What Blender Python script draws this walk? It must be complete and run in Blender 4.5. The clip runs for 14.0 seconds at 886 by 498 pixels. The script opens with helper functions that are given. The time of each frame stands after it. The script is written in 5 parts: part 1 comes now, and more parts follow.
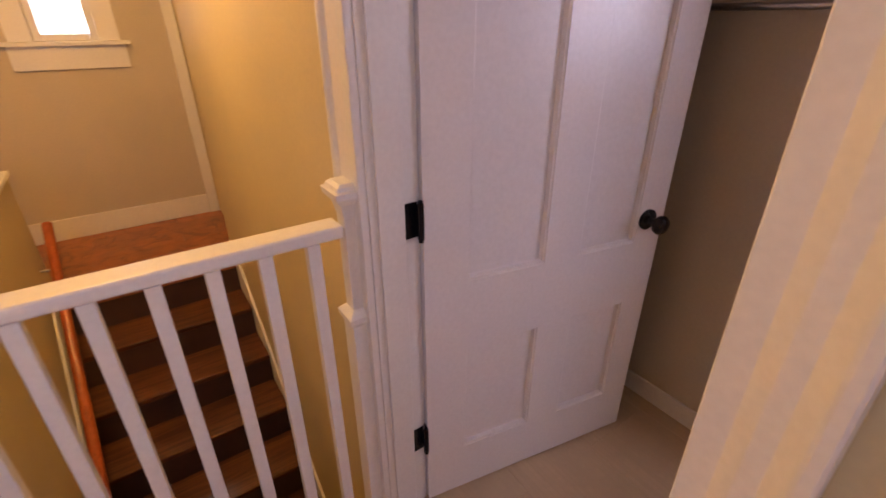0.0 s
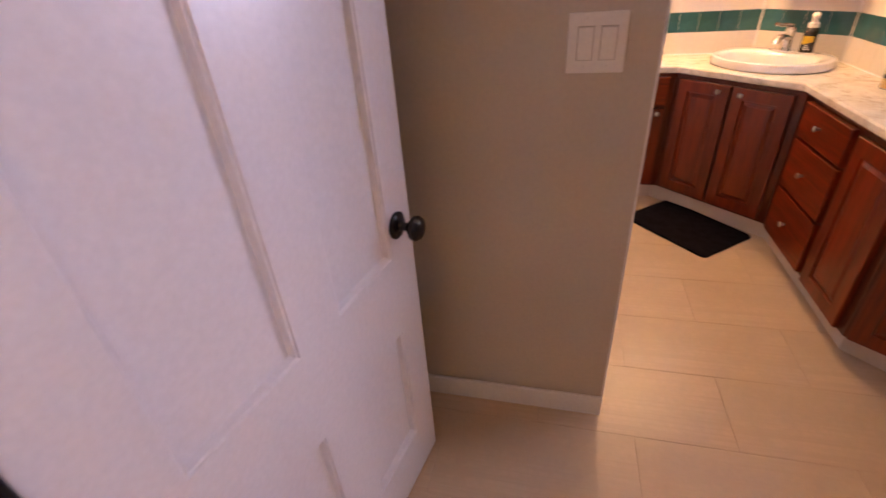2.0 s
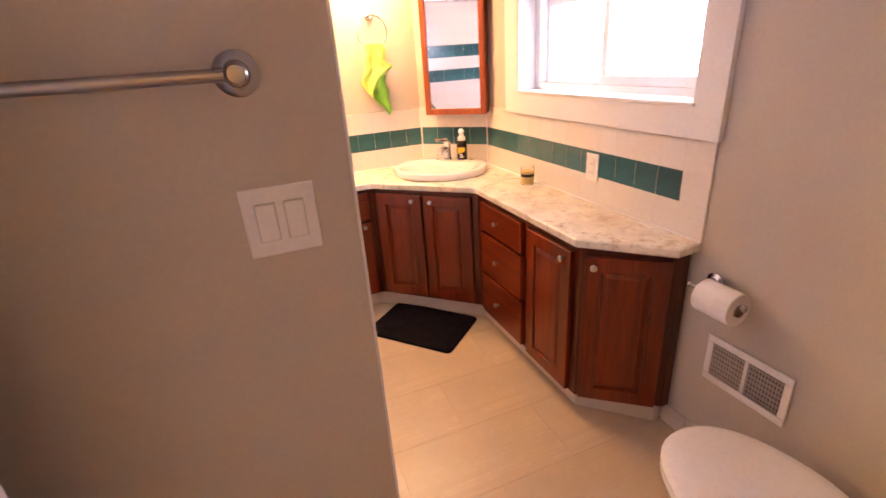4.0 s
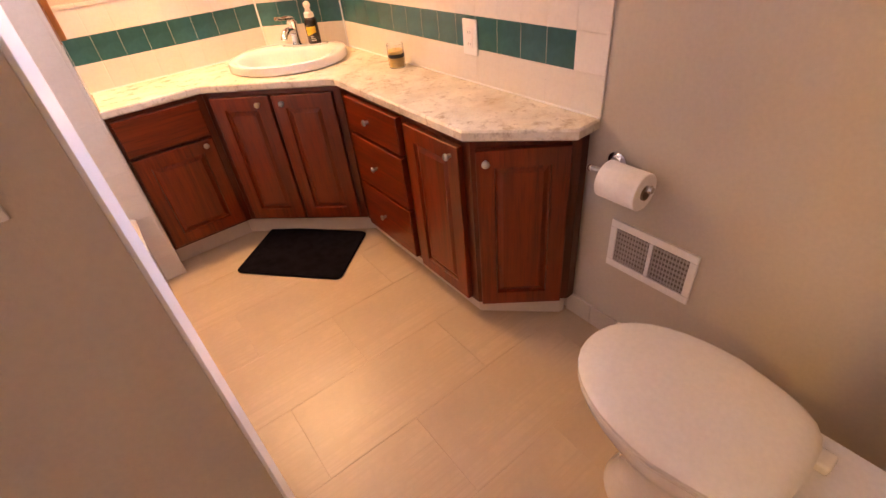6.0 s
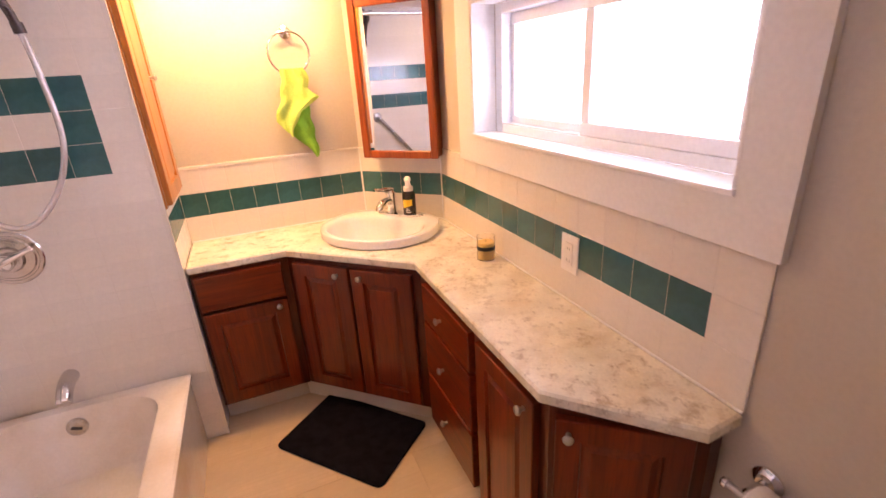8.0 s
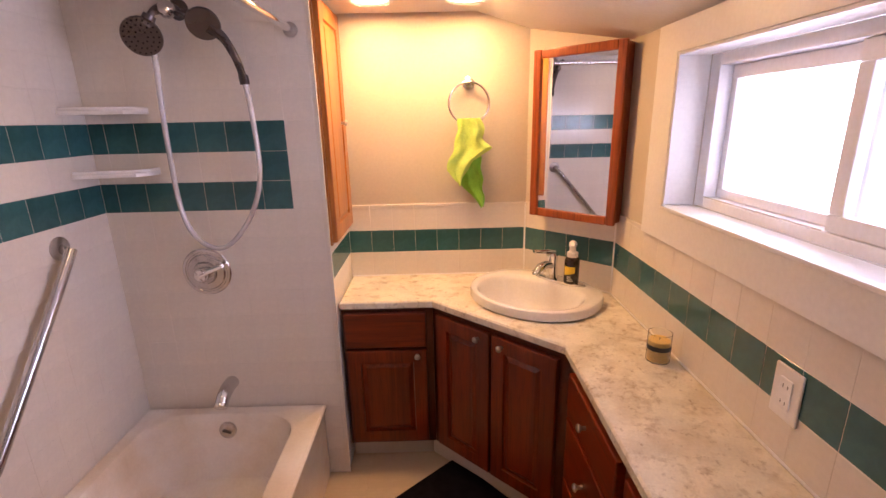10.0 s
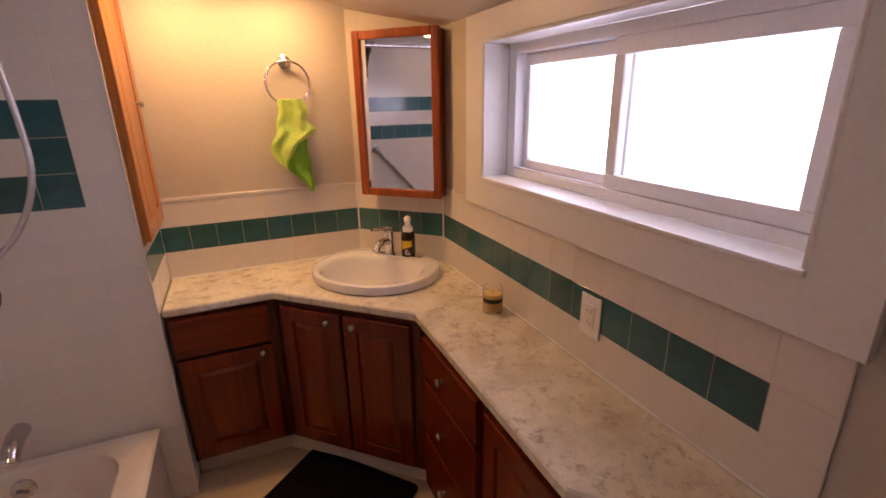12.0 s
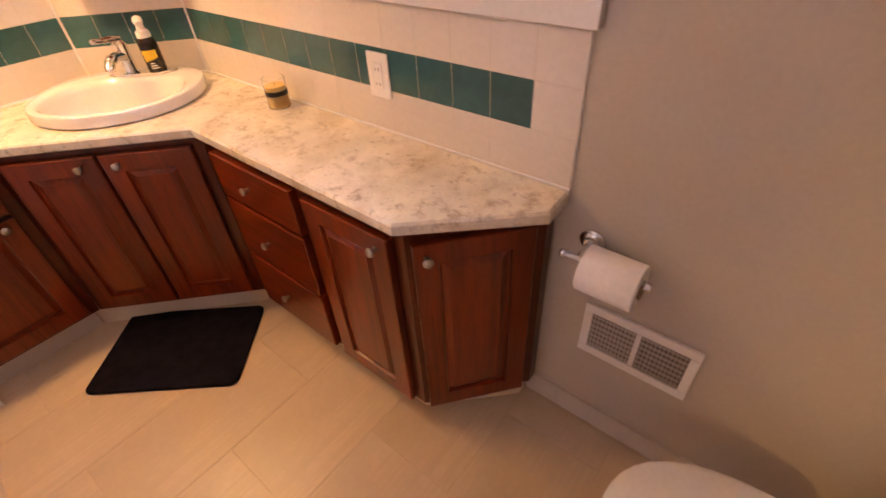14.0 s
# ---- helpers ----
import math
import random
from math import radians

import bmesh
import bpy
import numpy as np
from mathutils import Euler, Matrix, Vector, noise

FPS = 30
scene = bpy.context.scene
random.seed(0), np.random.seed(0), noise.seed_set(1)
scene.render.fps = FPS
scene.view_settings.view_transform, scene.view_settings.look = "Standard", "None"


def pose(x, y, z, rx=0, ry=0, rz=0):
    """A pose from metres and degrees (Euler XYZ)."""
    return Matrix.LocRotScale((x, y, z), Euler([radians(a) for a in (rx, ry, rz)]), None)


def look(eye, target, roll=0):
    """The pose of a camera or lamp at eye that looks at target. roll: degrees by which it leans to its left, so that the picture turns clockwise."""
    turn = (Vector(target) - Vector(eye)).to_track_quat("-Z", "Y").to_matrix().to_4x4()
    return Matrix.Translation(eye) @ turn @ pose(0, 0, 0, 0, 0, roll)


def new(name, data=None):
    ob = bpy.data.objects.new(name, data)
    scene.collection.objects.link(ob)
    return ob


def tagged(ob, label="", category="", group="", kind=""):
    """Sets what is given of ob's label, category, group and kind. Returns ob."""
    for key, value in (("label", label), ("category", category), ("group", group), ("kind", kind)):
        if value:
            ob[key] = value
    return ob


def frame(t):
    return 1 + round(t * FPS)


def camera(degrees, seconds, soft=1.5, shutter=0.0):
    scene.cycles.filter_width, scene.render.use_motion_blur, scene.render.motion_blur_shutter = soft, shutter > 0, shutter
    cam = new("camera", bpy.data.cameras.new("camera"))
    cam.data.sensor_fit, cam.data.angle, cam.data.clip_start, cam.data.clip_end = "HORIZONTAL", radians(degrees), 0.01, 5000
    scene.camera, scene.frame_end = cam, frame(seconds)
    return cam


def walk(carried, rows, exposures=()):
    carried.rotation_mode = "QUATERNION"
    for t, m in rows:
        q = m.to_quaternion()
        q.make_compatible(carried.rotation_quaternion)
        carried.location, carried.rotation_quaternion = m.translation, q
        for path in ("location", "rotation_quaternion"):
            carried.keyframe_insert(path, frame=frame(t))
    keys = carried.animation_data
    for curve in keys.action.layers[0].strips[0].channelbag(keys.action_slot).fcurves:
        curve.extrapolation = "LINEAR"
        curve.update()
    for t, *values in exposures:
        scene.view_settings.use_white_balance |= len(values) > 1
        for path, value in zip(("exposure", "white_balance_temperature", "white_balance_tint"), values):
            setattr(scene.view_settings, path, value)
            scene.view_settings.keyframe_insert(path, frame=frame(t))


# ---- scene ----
# ---- camera ----
TINT = 26
EXPOSURES = [(t, stops, kelvin, TINT) for t, stops, kelvin in (
    (0.0, -0.62, 7150), (0.5, -0.55, 7100), (1.0, -0.28, 6900), (1.5, -0.22, 6700), (2.0, -0.10, 6550), (2.5, -0.08, 6500), (3.0, 0.0, 6600), (3.5, 0.10, 6750),
    (4.0, 0.25, 6800), (6.5, 0.17, 7150), (7.0, 0.13, 7050), (7.5, 0.10, 6950), (8.5, -0.48, 6800), (11.0, -0.90, 6700), (11.5, -1.12, 6800), (12.0, -1.52, 6950),
    (12.5, -1.92, 7100), (13.0, -1.55, 7150), (13.5, -0.62, 7200), (14.0, -0.19, 7200))]
cam = camera(88.0, 14.0, soft=1.5, shutter=0.25)
PATH = [
    (0, (-0.998, -1.76, 1.371), (-2.473, -0.744, 0.48), -0.1),
    (0.5, (-1.143, -1.704, 1.37), (-2.413, -0.446, 0.474), -2.4),
    (1, (-1.233, -1.605, 1.349), (-2.343, -0.226, 0.417), -2.6),
    (1.5, (-1.301, -1.474, 1.335), (-2.235, -0.026, 0.32), -3.2),
    (2, (-1.348, -1.393, 1.332), (-1.801, 0.243, 0.274), -4.4),
    (2.5, (-1.366, -1.341, 1.335), (-1.455, 0.339, 0.253), -5.3),
    (3, (-1.32, -1.264, 1.356), (-1.258, 0.503, 0.419), -4.3),
    (3.5, (-1.291, -1.176, 1.389), (-1.015, 0.609, 0.531), -3.5),
    (4, (-1.295, -1.097, 1.406), (-0.638, 0.628, 0.636), -4.0),
    (4.2, (-1.299, -1.077, 1.394), (-0.55, 0.582, 0.565), -4.5),
    (6.3, (-1.064, -0.822, 1.312), (-0.148, 0.488, 0.111), -5.9),
    (6.5, (-1.041, -0.795, 1.338), (-0.066, 0.541, 0.212), -5.6),
    (7, (-0.937, -0.726, 1.395), (-0.003, 0.765, 0.444), -6.2),
    (7.5, (-0.845, -0.656, 1.428), (-0.085, 0.991, 0.584), -3.4),
    (8, (-0.811, -0.56, 1.46), (-0.117, 1.168, 0.73), -3.5),
    (8.5, (-0.785, -0.472, 1.485), (-0.312, 1.364, 0.846), -2.7),
    (8.7, (-0.76, -0.436, 1.494), (-0.447, 1.443, 0.885), -2.1),
    (10.8, (-0.72, -0.338, 1.502), (-0.713, 1.605, 1.027), -1.2),
    (11, (-0.757, -0.325, 1.51), (-0.552, 1.613, 1.06), -2.0),
    (11.5, (-0.803, -0.337, 1.506), (-0.223, 1.497, 0.957), -3.2),
    (12, (-0.805, -0.401, 1.492), (-0.041, 1.339, 0.868), -1.0),
    (12.5, (-0.793, -0.412, 1.445), (0.105, 1.183, 0.64), -0.6),
    (13, (-0.816, -0.354, 1.399), (0.222, 1.03, 0.397), -1.1),
    (13.5, (-0.827, -0.347, 1.369), (0.278, 0.839, 0.198), -2.0),
    (14, (-0.829, -0.444, 1.344), (0.331, 0.564, 0.064), -3.8),
]
walk(cam, [(t, look(eye, target, roll)) for t, eye, target, roll in PATH],
     exposures=EXPOSURES)

# ---- world and lights ----
world = bpy.data.worlds.new("sky")
scene.world = world
world.use_nodes = True
wn = world.node_tree.nodes
sky = wn.new("ShaderNodeTexSky")
sky.sky_type, sky.sun_disc = "NISHITA", False
sky.sun_elevation, sky.sun_rotation = radians(40), radians(200)
world.node_tree.links.new(sky.outputs["Color"], wn["Background"].inputs["Color"])
wn["Background"].inputs["Strength"].default_value = 0.12


def lamp(name, kind, energy, color, m, size=0.1, size_y=None, spread=None, radius=None):
    data = bpy.data.lights.new(name, kind)
    data.energy, data.color = energy, color
    if kind == "AREA":
        data.shape, data.size = ("RECTANGLE", size) if size_y else ("DISK", size)
        if size_y:
            data.size_y = size_y
        if spread:
            data.spread = radians(spread)
    else:
        data.shadow_soft_size = radius or 0.1
    ob = new(name, data)
    ob.matrix_world = m
    return ob


WARM, AMBER, DAY = (1.0, 0.62, 0.25), (1.0, 0.62, 0.20), (0.68, 0.72, 1.0)
SUN = lamp("sun", "SUN", 0.8, (1.0, 0.95, 0.9), pose(0, 0, 6, 50, 0, 20))
SUN.data.angle = radians(12)
CAN_LIGHTS = ((-0.947, 1.49, 11.0), (-0.594, 1.49, 11.0), (-1.64, 0.68, 1.0))
for lx, ly, watts in CAN_LIGHTS:
    lamp("can_lamp", "AREA", watts, WARM, pose(lx, ly, 1.918), 0.13)
lamp("window_daylight", "AREA", 47, DAY, pose(0.36, 0.55, 1.47, 0, 90, 22), 0.75, 1.3, 135)
lamp("stair_lamp", "POINT", 90, AMBER, pose(-3.0, -1.95, 2.22), radius=0.09)
# added cool lamp in an unseen hall opening, brightening railing, casing and door
lamp("added_hall_daylight", "AREA", 10.5, (0.60, 0.67, 1.0), pose(-0.22, -2.5, 1.45, 0, 90, 0), 1.05, 0.9)

# ---- materials ----
def material(name, color, rough=0.5, metal=0.0, var=0.06, scale=6.0, fine=90.0, bump=0.0, bump_scale=200.0, coat=0.0, rand=0.0, dark=None, spec=None, fine_var=0.03):
    """A surface with broad blotches, fine grain, bump and, for pieces, a little difference from one to the next."""
    m = bpy.data.materials.new(name)
    m.use_nodes = True
    nt, n, ln = m.node_tree, m.node_tree.nodes, m.node_tree.links
    b = n["Principled BSDF"]
    b.inputs["Roughness"].default_value, b.inputs["Metallic"].default_value = rough, metal
    b.inputs["Coat Weight"].default_value = coat
    if spec is not None:
        b.inputs["Specular IOR Level"].default_value = spec
    tc = n.new("ShaderNodeTexCoord")
    big, small = n.new("ShaderNodeTexNoise"), n.new("ShaderNodeTexNoise")
    big.inputs["Scale"].default_value, big.inputs["Detail"].default_value = scale, 4
    small.inputs["Scale"].default_value, small.inputs["Detail"].default_value = fine, 3
    mix1, mix2 = n.new("ShaderNodeMix"), n.new("ShaderNodeMix")
    mix1.data_type = mix2.data_type = "RGBA"
    lo = dark or tuple(c * (1 - 3 * var) for c in color)
    hi = tuple(min(1, c * (1 + var)) for c in color)
    mix1.inputs["A"].default_value, mix1.inputs["B"].default_value = (*lo, 1), (*hi, 1)
    ramp = n.new("ShaderNodeMapRange")
    ramp.inputs["From Min"].default_value, ramp.inputs["From Max"].default_value = 0.25, 0.6
    ln.new(tc.outputs["Object"], big.inputs["Vector"])
    ln.new(tc.outputs["Object"], small.inputs["Vector"])
    ln.new(big.outputs["Fac"], ramp.inputs["Value"])
    ln.new(ramp.outputs["Result"], mix1.inputs["Factor"])
    hsv = n.new("ShaderNodeHueSaturation")
    vr = n.new("ShaderNodeMapRange")
    vr.inputs["From Min"].default_value, vr.inputs["From Max"].default_value = 0.3, 0.7
    vr.inputs["To Min"].default_value, vr.inputs["To Max"].default_value = 1 - fine_var, 1 + fine_var
    ln.new(small.outputs["Fac"], vr.inputs["Value"])
    if rand:
        info, add, rr = n.new("ShaderNodeObjectInfo"), n.new("ShaderNodeMath"), n.new("ShaderNodeMapRange")
        add.operation = "MULTIPLY"
        rr.inputs["To Min"].default_value, rr.inputs["To Max"].default_value = 1 - rand, 1 + rand
        ln.new(info.outputs["Random"], rr.inputs["Value"])
        ln.new(vr.outputs["Result"], add.inputs[0])
        ln.new(rr.outputs["Result"], add.inputs[1])
        ln.new(add.outputs["Value"], hsv.inputs["Value"])
    else:
        ln.new(vr.outputs["Result"], hsv.inputs["Value"])
    ln.new(mix1.outputs["Result"], hsv.inputs["Color"])
    ln.new(hsv.outputs["Color"], b.inputs["Base Color"])
    rv = n.new("ShaderNodeMapRange")
    rv.inputs["To Min"].default_value, rv.inputs["To Max"].default_value = max(0.02, rough * 0.8), min(1, rough * 1.2)
    ln.new(big.outputs["Fac"], rv.inputs["Value"])
    ln.new(rv.outputs["Result"], b.inputs["Roughness"])
    if bump:
        bn, bp = n.new("ShaderNodeTexNoise"), n.new("ShaderNodeBump")
        bn.inputs["Scale"].default_value, bn.inputs["Detail"].default_value = bump_scale, 2
        bp.inputs["Strength"].default_value, bp.inputs["Distance"].default_value = bump, 0.002
        ln.new(tc.outputs["Object"], bn.inputs["Vector"])
        ln.new(bn.outputs["Fac"], bp.inputs["Height"])
        ln.new(bp.outputs["Normal"], b.inputs["Normal"])
    return m


def wood(name, base, dark, rough=0.32, coat=0.32, along="Z", scale=1.0, rand=0.0):
    """Grain: noise drawn out along one axis, with darker pores."""
    m = bpy.data.materials.new(name)
    m.use_nodes = True
    n, ln = m.node_tree.nodes, m.node_tree.links
    b = n["Principled BSDF"]
    b.inputs["Roughness"].default_value, b.inputs["Coat Weight"].default_value = rough, coat
    b.inputs["Coat Roughness"].default_value = 0.12
    b.inputs["Specular IOR Level"].default_value = 0.3
    tc, mp = n.new("ShaderNodeTexCoord"), n.new("ShaderNodeMapping")
    k = {"X": (1.2, 22, 22), "Y": (22, 1.2, 22), "Z": (22, 22, 1.2)}[along]
    mp.inputs["Scale"].default_value = tuple(c * scale for c in k)
    n1, n2 = n.new("ShaderNodeTexNoise"), n.new("ShaderNodeTexNoise")
    n1.inputs["Scale"].default_value, n1.inputs["Detail"].default_value, n1.inputs["Distortion"].default_value = 1.0, 5, 1.4
    n2.inputs["Scale"].default_value, n2.inputs["Detail"].default_value = 7.0, 3
    r1, r2 = n.new("ShaderNodeValToRGB"), n.new("ShaderNodeMapRange")
    r1.color_ramp.elements[0].position, r1.color_ramp.elements[0].color = 0.32, (*dark, 1)
    r1.color_ramp.elements[1].position, r1.color_ramp.elements[1].color = 0.62, (*base, 1)
    r2.inputs["From Min"].default_value, r2.inputs["From Max"].default_value = 0.35, 0.5
    r2.inputs["To Min"].default_value, r2.inputs["To Max"].default_value = 0.72, 1.0
    hsv = n.new("ShaderNodeHueSaturation")
    ln.new(tc.outputs["Object"], mp.inputs["Vector"])
    for q in (n1, n2):
        ln.new(mp.outputs["Vector"], q.inputs["Vector"])
    ln.new(n1.outputs["Fac"], r1.inputs["Fac"])
    ln.new(n2.outputs["Fac"], r2.inputs["Value"])
    ln.new(r1.outputs["Color"], hsv.inputs["Color"])
    if rand:
        info, rr, mu = n.new("ShaderNodeObjectInfo"), n.new("ShaderNodeMapRange"), n.new("ShaderNodeMath")
        mu.operation = "MULTIPLY"
        rr.inputs["To Min"].default_value, rr.inputs["To Max"].default_value = 1 - rand, 1 + rand
        ln.new(info.outputs["Random"], rr.inputs["Value"])
        ln.new(rr.outputs["Result"], mu.inputs[0])
        ln.new(r2.outputs["Result"], mu.inputs[1])
        ln.new(mu.outputs["Value"], hsv.inputs["Value"])
    else:
        ln.new(r2.outputs["Result"], hsv.inputs["Value"])
    ln.new(hsv.outputs["Color"], b.inputs["Base Color"])
    bp = n.new("ShaderNodeBump")
    bp.inputs["Strength"].default_value, bp.inputs["Distance"].default_value = 0.15, 0.001
    ln.new(n2.outputs["Fac"], bp.inputs["Height"])
    ln.new(bp.outputs["Normal"], b.inputs["Normal"])
    return m


def glow(name, color, strength):
    m = bpy.data.materials.new(name)
    m.use_nodes = True
    b = m.node_tree.nodes["Principled BSDF"]
    b.inputs["Base Color"].default_value = (*color, 1)
    b.inputs["Emission Color"].default_value, b.inputs["Emission Strength"].default_value = (*color, 1), strength
    return m


def glass(name, color=(1, 1, 1), rough=0.0, ior=1.45):
    m = bpy.data.materials.new(name)
    m.use_nodes = True
    b = m.node_tree.nodes["Principled BSDF"]
    b.inputs["Base Color"].default_value, b.inputs["Roughness"].default_value = (*color, 1), rough
    b.inputs["Transmission Weight"].default_value, b.inputs["IOR"].default_value = 1.0, ior
    return m


PAINT = material("greige_wall_paint", (0.56, 0.49, 0.405), 0.62, var=0.03, scale=1.5, bump=0.18, bump_scale=260)
HALL_PAINT = material("tan_hall_paint", (0.60, 0.50, 0.30), 0.55, var=0.03, scale=1.5, bump=0.18, bump_scale=260)
CEILING = material("white_ceiling_paint", (0.80, 0.77, 0.74), 0.7, var=0.02, scale=2, bump=0.35, bump_scale=120)
TRIM = material("white_trim_paint", (0.80, 0.78, 0.76), 0.32, var=0.008, scale=3, bump=0.08, bump_scale=60)
DOORPAINT = material("white_door_paint", (0.80, 0.77, 0.78), 0.3, var=0.006, scale=3, bump=0.02, bump_scale=45)
TILE = material("white_glazed_tile", (0.75, 0.69, 0.615), 0.16, var=0.015, scale=4, rand=0.010, bump=0.05, bump_scale=18)
TEAL = material("teal_glazed_tile", (0.031, 0.112, 0.12), 0.14, var=0.12, scale=9, rand=0.12, bump=0.06, bump_scale=18, fine_var=0.06)
GROUT = material("white_grout", (0.70, 0.635, 0.56), 0.6, var=0.03, scale=8)
FLOORTILE = material("beige_floor_tile", (0.60, 0.45, 0.30), 0.34, var=0.05, scale=3.5, fine=60, bump=0.08, bump_scale=30, rand=0.02)
FLOORGROUT = material("brown_floor_grout", (0.56, 0.415, 0.275), 0.9, var=0.06)
CHERRY = wood("cherry_stained_wood", (0.20, 0.0245, 0.0033), (0.108, 0.0125, 0.0018))
CHERRY_X = wood("cherry_stained_wood_across", (0.20, 0.0245, 0.0033), (0.108, 0.0125, 0.0018), along="X")
CHERRY_DARK = wood("cherry_frame_wood", (0.105, 0.0135, 0.0022), (0.062, 0.0075, 0.0014))
OAK = wood("orange_oak", (0.46, 0.17, 0.035), (0.30, 0.09, 0.018))
RAILWOOD = wood("handrail_wood", (0.42, 0.10, 0.03), (0.28, 0.06, 0.015), along="X")
FRAMEWOOD = wood("mirror_frame_wood", (0.38, 0.088, 0.018), (0.22, 0.042, 0.010))
TREAD = wood("stair_tread_wood", (0.13, 0.046, 0.018), (0.065, 0.021, 0.008), along="Y", rough=0.5)
RISER = material("dark_riser_paint", (0.055, 0.025, 0.018), 0.5, var=0.08)
CERAMIC = material("white_ceramic", (0.82, 0.79, 0.77), 0.08, var=0.015, scale=3, coat=0.3)
TUBWHITE = material("white_tub_enamel", (0.79, 0.73, 0.66), 0.14, var=0.05, scale=3.2, coat=0.2, dark=(0.66, 0.51, 0.35))
SEAT = material("white_seat_plastic", (0.80, 0.76, 0.72), 0.12, var=0.015, scale=3)
CHROME = material("chrome", (0.82, 0.82, 0.84), 0.08, metal=1.0, var=0.02, fine_var=0.01)
NICKEL = material("brushed_nickel", (0.44, 0.41, 0.39), 0.3, metal=1.0, var=0.03)
SATIN = material("satin_chrome", (0.58, 0.56, 0.56), 0.22, metal=1.0, var=0.03)
DARKMETAL = material("dark_smoked_chrome", (0.12, 0.10, 0.10), 0.28, metal=0.8, var=0.04)
BLACKIRON = material("black_hardware", (0.008, 0.008, 0.011), 0.22, var=0.1, spec=0.3)
RUBBER = material("black_mat_pile", (0.011, 0.009, 0.013), 1.0, var=0.15, scale=25, fine=400, bump=0.9, bump_scale=600, fine_var=0.3, spec=0.02)
PLASTIC = material("white_plastic", (0.84, 0.81, 0.78), 0.3, var=0.01)
# darkened plastic: painted shade of rocker gaps and vent fins, also the track strip
PLASTICDARK = material("darkened_plastic", (0.55, 0.51, 0.47), 0.5, var=0.02)
SLOT = material("dark_slot", (0.03, 0.025, 0.022), 0.7, var=0.05)
VINYL = material("white_window_vinyl", (0.86, 0.86, 0.88), 0.35, var=0.015)
PAPER = material("white_tissue", (0.84, 0.80, 0.78), 0.95, var=0.02, scale=20, bump=0.5, bump_scale=350)
CARD = material("brown_cardboard", (0.30, 0.21, 0.13), 0.9)
TOWEL = material("lime_green_microfibre", (0.54, 0.72, 0.15), 0.95, var=0.08, scale=14, fine=260, bump=1.0, bump_scale=420, dark=(0.47, 0.66, 0.12), fine_var=0.12)
# same lime cloth; the back fold's shade is put into this greener colour
TOWELSHADE = material("shaded_lime_microfibre", (0.21, 0.52, 0.05), 0.95, var=0.08, scale=14, fine=260, bump=1.0, bump_scale=420, fine_var=0.12)
BASETILE = material("cream_base_tile", (0.66, 0.58, 0.50), 0.3, var=0.03, scale=5, rand=0.02)
# vent: shade inside the duct and on the rear slats, put into two colours
VENTBACK = material("dark_vent_duct", (0.20, 0.16, 0.13), 0.8, var=0.08)
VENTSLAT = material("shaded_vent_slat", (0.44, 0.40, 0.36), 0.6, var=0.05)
WAX = material("tan_candle_wax", (0.74, 0.48, 0.16), 0.5, var=0.04)
BLACKLABEL = material("black_label", (0.015, 0.013, 0.012), 0.4)
YELLOWLABEL = material("yellow_label", (0.75, 0.50, 0.03), 0.4)
SOAPBROWN = material("dark_brown_bottle", (0.02, 0.012, 0.008), 0.15)
MIRROR = material("silvered_mirror", (0.9, 0.91, 0.92), 0.015, metal=1.0, var=0.0, fine_var=0.0)
HALLFLOOR = wood("hall_floor_wood", (0.36, 0.16, 0.07), (0.22, 0.08, 0.03), along="Y", scale=0.4)
CANLENS = glow("lit_can_lens", (1.0, 0.86, 0.62), 9.0)
SKYGLOW = glow("overcast_sky_glow", (0.93, 0.96, 1.0), 4.0)
CLEAR = glass("clear_glass", (0.97, 0.98, 0.98))
HOSE = material("clear_ribbed_hose", (0.72, 0.70, 0.72), 0.22, metal=0.6, var=0.04, bump=0.8, bump_scale=300)


# counter laminate: cream ground with taupe and rust clouds
def laminate():
    m = material("mottled_laminate", (0.80, 0.73, 0.60), 0.2, var=0.05, scale=12, fine=140, fine_var=0.06)
    n, ln = m.node_tree.nodes, m.node_tree.links
    b = n["Principled BSDF"]
    link = b.inputs["Base Color"].links[0]
    src = link.from_socket
    tc = n.new("ShaderNodeTexCoord")
    for scale, detail, lo, hi, col, amt in ((6.5, 8, 0.48, 0.70, (0.56, 0.43, 0.27, 1), 0.65), (17.0, 8, 0.53, 0.67, (0.40, 0.29, 0.18, 1), 0.7), (44.0, 5, 0.57, 0.70, (0.27, 0.18, 0.10, 1), 0.55)):
        t, r, mx = n.new("ShaderNodeTexNoise"), n.new("ShaderNodeMapRange"), n.new("ShaderNodeMix")
        t.inputs["Scale"].default_value, t.inputs["Detail"].default_value, t.inputs["Distortion"].default_value = scale, detail, 0.15
        t.inputs["Roughness"].default_value = 0.68
        r.inputs["From Min"].default_value, r.inputs["From Max"].default_value, r.inputs["To Max"].default_value = lo, hi, amt
        mx.data_type = "RGBA"
        ln.new(tc.outputs["Object"], t.inputs["Vector"])
        ln.new(t.outputs["Fac"], r.inputs["Value"])
        ln.new(r.outputs["Result"], mx.inputs["Factor"])
        ln.new(src, mx.inputs["A"])
        mx.inputs["B"].default_value = col
        src = mx.outputs["Result"]
    ln.new(src, b.inputs["Base Color"])
    return m


LAMINATE = laminate()


